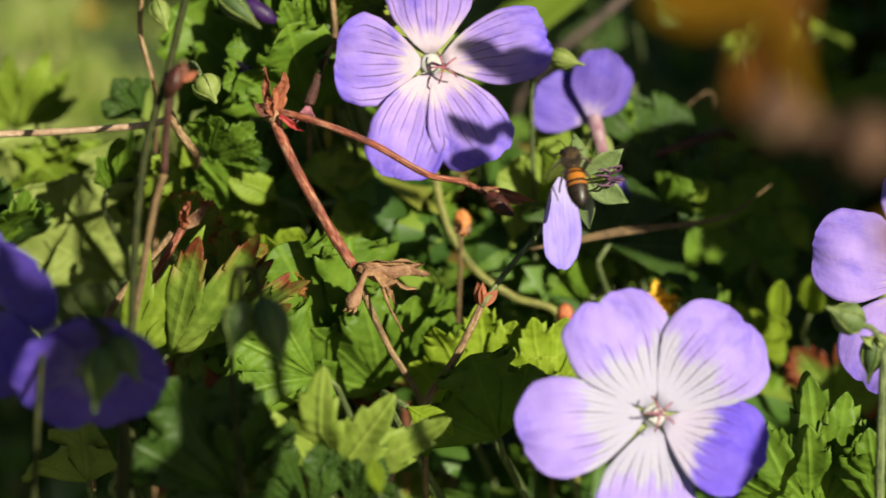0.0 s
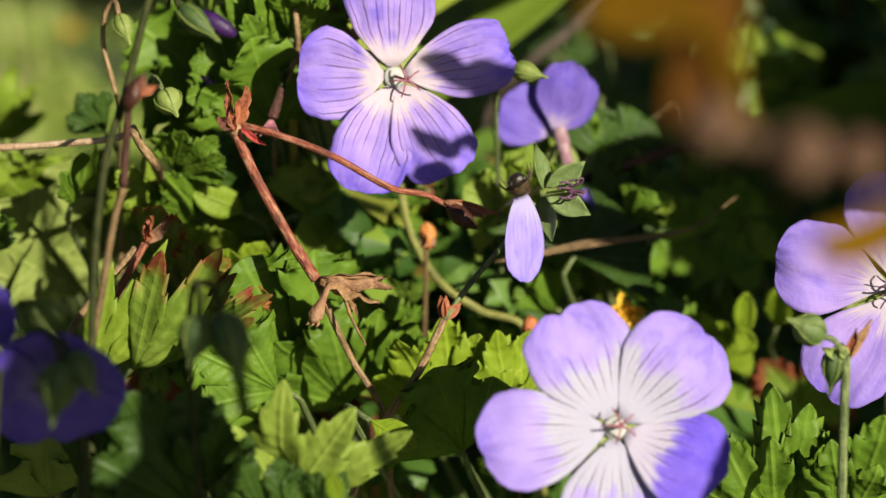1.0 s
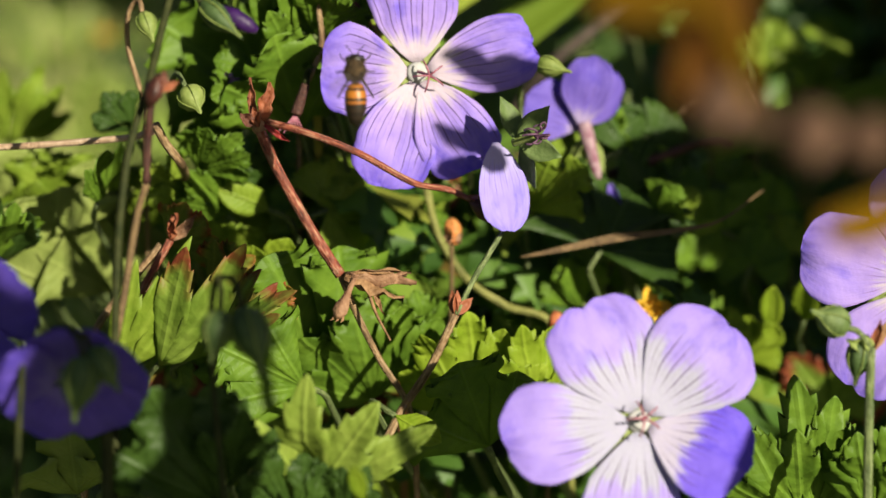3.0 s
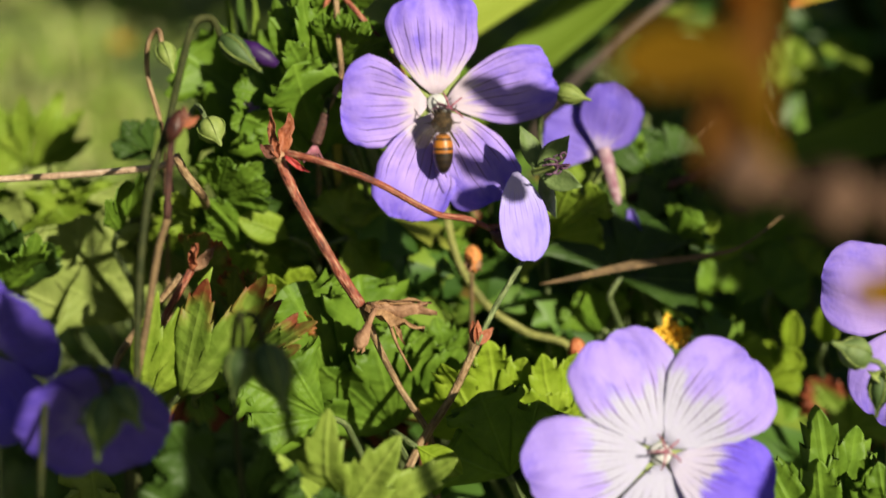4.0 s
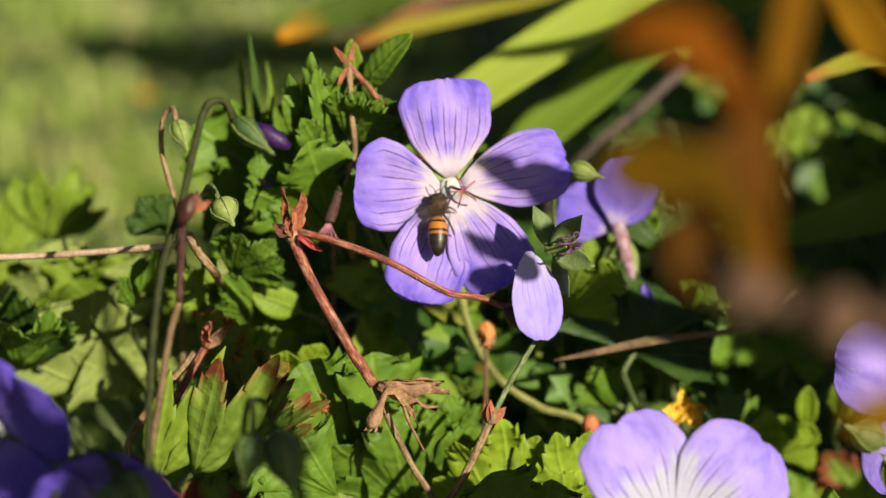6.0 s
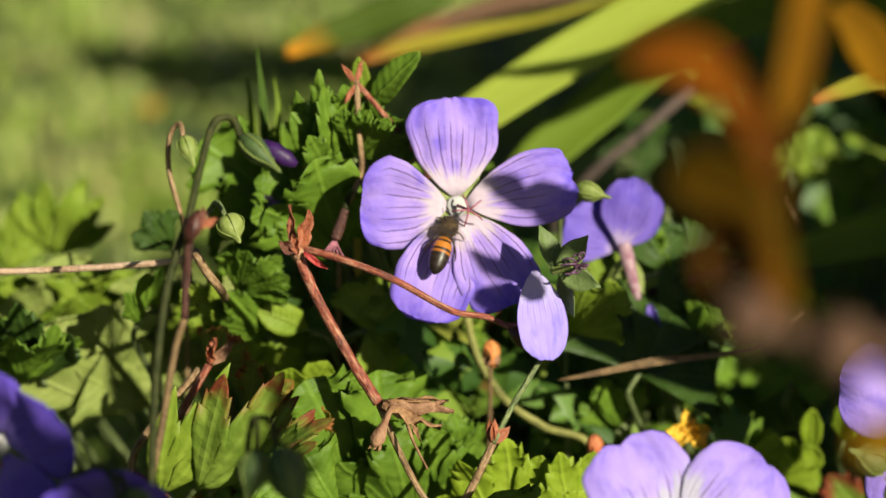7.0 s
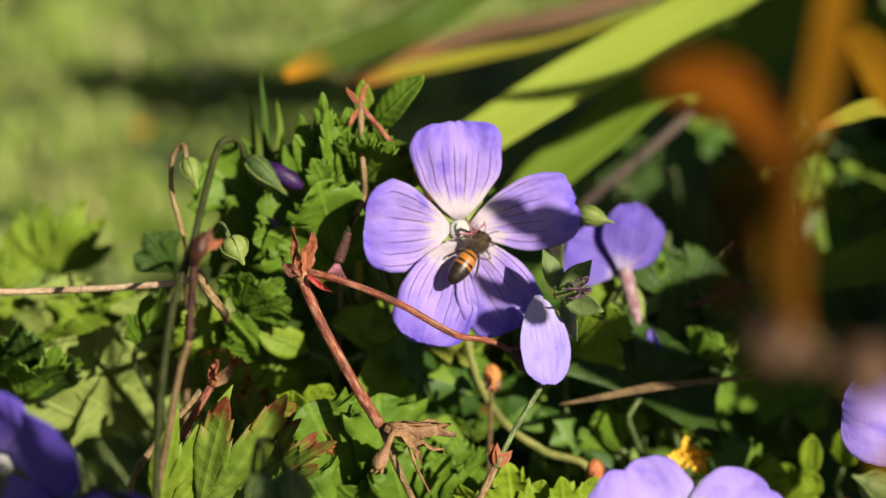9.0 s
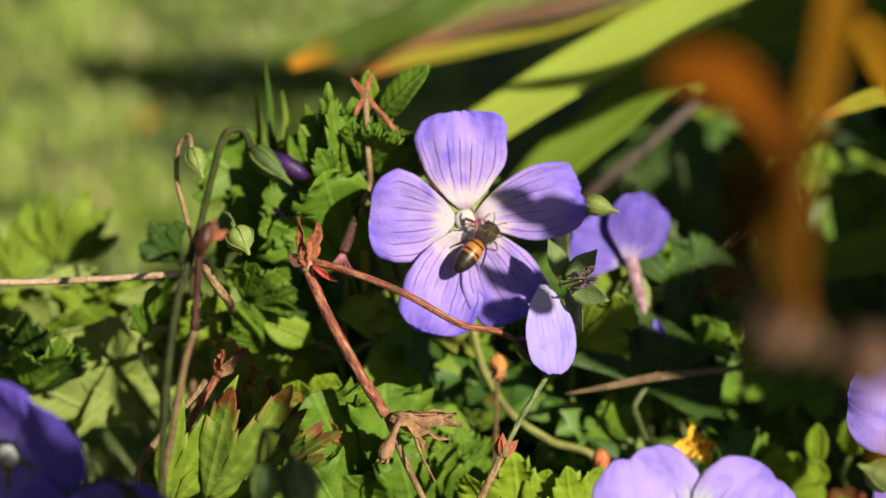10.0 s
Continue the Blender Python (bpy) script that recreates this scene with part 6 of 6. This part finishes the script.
for pts, w in (([(-0.0417, 0.0334, 0.2068), (-0.0422, 0.0360, 0.2152), (-0.0433, 0.0388, 0.2244)], 0.0012), ([(-0.0394, 0.0380, 0.2046), (-0.0391, 0.0400, 0.2111), (-0.0399, 0.0418, 0.2170)], 0.0010), ([(-0.0446, 0.0384, 0.2058), (-0.0451, 0.0402, 0.2117), (-0.0458, 0.0418, 0.2170)], 0.0010)):
    x, y, z = pts[0]
    g = thing("grass_stalk", pose(*pts[0]), "narrow upright green grass blade", "grass blade", "grass blades")
    part("blade", strap_mesh("blade", local(g, [(x, y + 0.16, 0), (x, y + 0.05, z * 0.75), *pts]), [w * 1.7, w * 1.7, w * 1.7, w * 1.3, 0.0004], BLADE_DARK if w > 0.0011 else BLADE_GREEN, (0.5, -1, 0.3)), g)
bit = thing("withered_floret", facing(-0.0397, 0.0145, 0.1956), "crumpled purple withered floret on a leaf", "withered flower")
for spin, yaw in ((20, 30), (75, -20), (200, 40), (150, 10), (250, -30), (-70, 0)):
    part("petal", lance_mesh("petal", 0.0026, 0.0021, FADED_MAUVE, 0.4, 0.2, crumple=0.45), bit, at=pose(0, 0, 0, 0, yaw, spin))
hang = thing("hanging_bud", facing(-0.0231, 0.0020, 0.1987), "drooping dark red spent flower with stamens", "withered flower")
part("calyx", tube("calyx", [(0, 0, 0), (-0.001, -0.003, 0), (-0.0022, -0.0062, 0)], 0.0010, STALK_WINE, 0.0012), hang)
for k in range(6):
    part("stamen", tube("stamen", [(-0.0022, -0.006, 0), (-0.003 + 0.0006 * (k - 2), -0.0085, 0.0005), (-0.003 + 0.0011 * (k - 2.5), -0.0096 - 0.0004 * (k % 2), 0.001)], 0.00022, PISTIL, 0.00014, 5, 3), hang, "crimson stamen")
part("stalk", tube("stalk", local(hang, [(-0.0231, 0.0020, 0.1987), (-0.0228, 0.0060, 0.2002), (-0.0223, 0.0291, 0.1924), (-0.0226, 0.0614, 0.1099)]), 0.0007, STALK_DARK), hang)
stem([(0.0431, 0.0457, 0.1654), (0.0534, 0.0464, 0.1686), (0.0643, 0.0520, 0.1707), (0.0741, 0.0758, 0.1641), (0.0867, 0.1108, 0.1437), (0.1013, 0.1394, 0.0411)], 0.0011, STALK_WINE, "dark red-brown woody twig", "twig")
yel = thing("fallen_petals", facing(0.0492, 0.0100, 0.1454, 10, 30), "crumpled golden yellow fallen petals among leaves", "petals")
for spin, yaw in ((10, 20), (80, -30), (150, 30), (-70, 40), (-140, 0)):
    part("petal", lance_mesh("petal", 0.0048, 0.0040, YELLOW, 0.4, 0.3, crumple=0.3), yel, at=pose(0, 0, 0, 0, yaw, spin))


# ---- the bee ----
n = Nodes("bee_abdomen")
_, v = n.uv()
AMBER_BAND, BLACK_BAND = (0.46, 0.16, 0.022), (0.014, 0.009, 0.007)
v = n.math("ADD", v, n.math("MULTIPLY", n.math("SUBTRACT", n.noise(1600, 3), 0.5), 0.025))
n.bump(n.noise(2500, 2), 0.3, 0.0001)
BEE_BANDS = n.finish(n.ramp(v, (0.0, (0.20, 0.10, 0.04)), (0.08, AMBER_BAND), (0.18, AMBER_BAND), (0.20, BLACK_BAND), (0.235, BLACK_BAND), (0.255, AMBER_BAND), (0.37, AMBER_BAND), (0.39, BLACK_BAND), (0.42, BLACK_BAND), (0.435, (0.36, 0.12, 0.02)), (0.47, (0.36, 0.12, 0.02)), (0.49, BLACK_BAND), (0.60, (0.035, 0.02, 0.012)), (0.63, BLACK_BAND), (0.74, (0.03, 0.018, 0.012)), (0.77, BLACK_BAND)), 0.40)
BEE_FUR = plain_material("bee_fur", (0.028, 0.016, 0.008), (0.16, 0.095, 0.042), 1500, 0.9, 1.0)
BEE_DOWN = plain_material("bee_down", (0.20, 0.12, 0.05), (0.42, 0.28, 0.14), 1500, 0.9, 0.3)
BEE_DARK = plain_material("bee_chitin", (0.008, 0.006, 0.005), (0.03, 0.02, 0.015), 900, 0.3)
BEE_LEG = plain_material("bee_leg", (0.02, 0.012, 0.008), (0.09, 0.05, 0.03), 900, 0.5)
n = Nodes("bee_wing")
n.bsdf.inputs["Alpha"].default_value = 0.08
BEE_WING = n.finish((0.12, 0.09, 0.07), 0.25)


def ball(name, rx, ry, rz, mat, sides=16):
    prof = [(-math.cos(math.pi * k / 10), max(0.02, math.sin(math.pi * k / 10))) for k in range(11)]
    me = lathe(name, prof, mat, sides)
    for vert in me.vertices:
        x, y, z = vert.co
        vert.co = (x * rx, z * ry, y * rz)
    return me


bee = thing("honey_bee", pose(0, 0, 0), "striped orange and black honey bee with clear wings", "bee")
belly = [(0.0, 0.6), (0.0006, 1.6), (0.0018, 2.1), (0.0034, 2.3), (0.0050, 2.2), (0.0065, 1.8), (0.0077, 1.15), (0.0083, 0.3)]
ab = lathe("abdomen", [(z, r * 0.00091) for z, r in belly], BEE_BANDS, 20, 0.9)
part("abdomen", ab, bee, "orange and black banded abdomen", at=pose(0, -0.0012, 0, 96, 0, 0))
part("thorax", ball("thorax", 0.0020, 0.0021, 0.0020, BEE_FUR), bee, "furry brown thorax", at=pose(0, 0.0009, 0.0002))
hd = part("head", ball("head", 0.0016, 0.0010, 0.0014, BEE_DARK), bee, "dark head", at=pose(0, 0.0031, -0.0009))
fur = random.Random(4)
hv, hf = [], []
for _ in range(900):
    d = Vector((fur.gauss(0, 1), fur.gauss(0, 1), fur.gauss(0, 1))).normalized()
    p = Vector((d.x * 0.0020, 0.0009 + d.y * 0.0021, 0.0002 + d.z * 0.0020))
    side = d.cross(Vector((fur.random(), fur.random(), fur.random()))).normalized() * 0.00004
    k = len(hv)
    hv += [p - side, p + side, p + d * fur.uniform(0.0003, 0.0006)]
    hf.append((k, k + 1, k + 2))
tagged(part("fur", raw_mesh("fur", hv, hf, BEE_FUR, smooth=False), bee, "short golden brown fur"), kind="stuff")
hv, hf = [], []
for band, radius in ((0.0006, 0.0013), (0.0014, 0.0016), (0.0028, 0.00175)):
    for _ in range(60):
        a = fur.uniform(0, 2 * math.pi)
        z = band + fur.gauss(0, 0.00022)
        d = Vector((math.cos(a), math.sin(a) * 0.9, 0))
        p = Vector((d.x * radius, d.y * radius, z))
        side = Vector((-d.y, d.x, 0)) * 0.00003
        k = len(hv)
        hv += [p - side, p + side, p + d * 0.00012 + Vector((0, 0, fur.uniform(0.0003, 0.0006)))]
        hf.append((k, k + 1, k + 2))
tagged(part("down", raw_mesh("down", hv, hf, BEE_DOWN, smooth=False), bee, "pale down across the abdomen", at=pose(0, -0.0012, 0, 96, 0, 0)), kind="stuff")
for s in (-1, 1):
    part("eye", ball("eye", 0.0005, 0.0006, 0.0009, BEE_DARK, 10), hd, "black eye", at=pose(s * 0.0013, 0.0001, 0.0002))
    part("antenna", tube("antenna", [(s * 0.0004, 0.0008, 0.0004), (s * 0.0010, 0.0018, 0.0010), (s * 0.0018, 0.0026, 0.0006)], 0.00011, BEE_DARK, 0.00008, 6, 4), hd, "thin dark antenna")
    for k, (y0, out, y1, fat) in enumerate(((0.0020, 0.0026, 0.0036, 0.00020), (0.0008, 0.0034, 0.0008, 0.00022), (-0.0006, 0.0030, -0.0034, 0.00028))):
        part("leg", tube("leg", [(s * 0.0012, y0, -0.0010), (s * out * 0.7, (y0 + y1) / 2, -0.0003), (s * out, y1, -0.0018), (s * (out + 0.0003), y1 * 1.2, -0.0030)], fat, BEE_LEG, fat * 0.5, 6, 4), bee, "jointed dark leg")
    for name, ln, wd, ang in (("forewing", 0.0086, 0.0028, 122), ("hindwing", 0.0058, 0.0022, 108)):
        part(name, petal_mesh(name, ln, wd, BEE_WING, 0.0, 0.0, 0.02, 3, 0.6, 0.0, 0.00002), bee, "clear brownish wing", at=pose(s * 0.0016, 0.0006, 0.0016 + (0.0002 if ln > 0.008 else 0), 0, 0, s * ang) @ pose(0, 0, 0, 4, s * 8, 0))


for ob in bee.children_recursive:
    if ob.data.users == 1 or not ob.data.get("grown"):
        ob.data.transform(Matrix.Scale(1.01, 4))
        ob.data["grown"] = True
    ob.location = ob.location * 1.01


def perched(x, y, z, heading, dive=0.0, roll=0.0):
    """The bee with its back to the viewer's side, its head turned by heading degrees to the left of up, and dipped into the flower by dive."""
    return facing(x, y, z, 0, 0, heading) @ pose(0, 0, 0, -dive, roll, 0)


def motions():
    walk(bee, [
        (0.0, perched(0.0258, -0.0402, 0.1922, 10, 32)), (0.3, perched(0.0253, -0.0404, 0.1914, 8, 32)), (0.6, perched(0.0262, -0.0404, 0.1914, 3, 28)), (0.75, perched(0.0245, -0.0392, 0.1901, 20, -30)), (0.9, perched(0.0231, -0.0393, 0.1899, 25, -80)),
        (1.2, perched(0.0231, -0.0390, 0.1904, 22, -85)), (1.5, perched(0.0247, -0.0388, 0.1910, 15, -75)), (1.7, perched(0.0268, -0.0391, 0.1900, -5, 0)),
        (2.0, perched(0.0266, -0.0403, 0.1908, -4, 30)), (2.2, perched(0.0268, -0.0403, 0.1908, -12, 28)), (2.6, perched(0.0106, -0.0753, 0.2098, 40)), (3.0, perched(-0.0121, -0.0426, 0.2117, 0)), (3.3, perched(-0.0130, -0.0196, 0.2017, -50)),
        (3.4, perched(-0.0076, -0.0161, 0.1967, -40)), (3.5, perched(0.0041, -0.0128, 0.1975, 10, 10)), (3.6, perched(0.0033, -0.0088, 0.2002, 28, 20)), (4.0, perched(0.0008, -0.0084, 0.1984, 0)), (4.4, perched(0.0006, -0.0086, 0.1875, 8)),
        (4.8, perched(-0.0015, -0.0069, 0.1928, -12, 0)), (5.2, perched(-0.0030, -0.0064, 0.1942, -10, 15)), (6.3, perched(-0.0025, -0.0059, 0.1971, 0, 22)), (6.6, perched(-0.0022, -0.0061, 0.1967, -8, 25)), (7.0, perched(-0.0022, -0.0063, 0.1961, -18, 28)), (7.3, perched(-0.0016, -0.0065, 0.1956, -26, 28)),
        (7.7, perched(-0.0009, -0.0061, 0.1954, -41, 28)), (8.0, perched(0.0005, -0.0057, 0.1967, -42, 28)), (8.4, perched(0.0019, -0.0057, 0.1967, -45, 26)), (8.8, perched(0.0030, -0.0055, 0.1975, -38, 24)), (9.2, perched(0.0032, -0.0054, 0.1978, -36, 20)), (9.6, perched(0.0040, -0.0053, 0.1984, -38, 22)), (10.0, perched(0.0036, -0.0055, 0.1976, -40, 22))])
    walk(flower_d, [(0.0, D_LOW), (2.2, D_LOW), (2.5, D_LOW.lerp(D_HIGH, 0.7)), (2.8, D_HIGH), (10.0, D_HIGH)])
    base = stem_d.matrix_world.copy()
    up = pose(-0.0026, 0, 0) @ base @ pose(0, 0, 0, -4, -11, 0)
    walk(stem_d, [(0.0, base), (2.2, base), (2.5, base.lerp(up, 0.7)), (2.8, up), (10.0, up)])
    low_pose = under.matrix_world.copy()
    freed = pose(-0.0026, 0, 0) @ low_pose
    walk(under, [(0.0, low_pose), (2.2, low_pose), (2.5, low_pose.lerp(freed, 0.7)), (2.8, freed), (10.0, freed)])
    # the dry leaves sway a little in the wind
    hinge = Matrix.Translation(local(withered, [(0.0288, -0.2459, 0.2700)])[0])
    still = Matrix.Identity(4)

    def sway(turn, x, z):
        return pose(x, 0, z) @ hinge @ pose(0, 0, 0, 0, 0, turn) @ hinge.inverted()

    top = Matrix.Translation(local(withered, [(0.0318, -0.2420, 0.2757)])[0])

    def swing(turn, z):
        return pose(0, 0, z) @ top @ pose(0, 0, 0, 0, 0, turn) @ top.inverted()

    walk(golden, [(0.0, still), (5.0, still), (6.5, sway(-28, 0.0006, 0.0006)), (8.5, sway(-60, 0.001, 0.0018)), (10.0, sway(-64, 0.001, 0.0020))])
    walk(brown_leaf, [(0.0, still), (5.0, still), (6.5, swing(-30, 0.0014)), (8.5, swing(-64, 0.0030)), (10.0, swing(-66, 0.0034))])
    fa = flower_a.matrix_world.copy()
    high = Matrix.Translation((0, 0, 0.0016)) @ fa
    walk(flower_a, [(0.0, high), (3.2, high), (3.6, high), (4.2, Matrix.Translation((0, 0, 0.0006)) @ fa), (4.6, fa), (10.0, fa)])


motions()
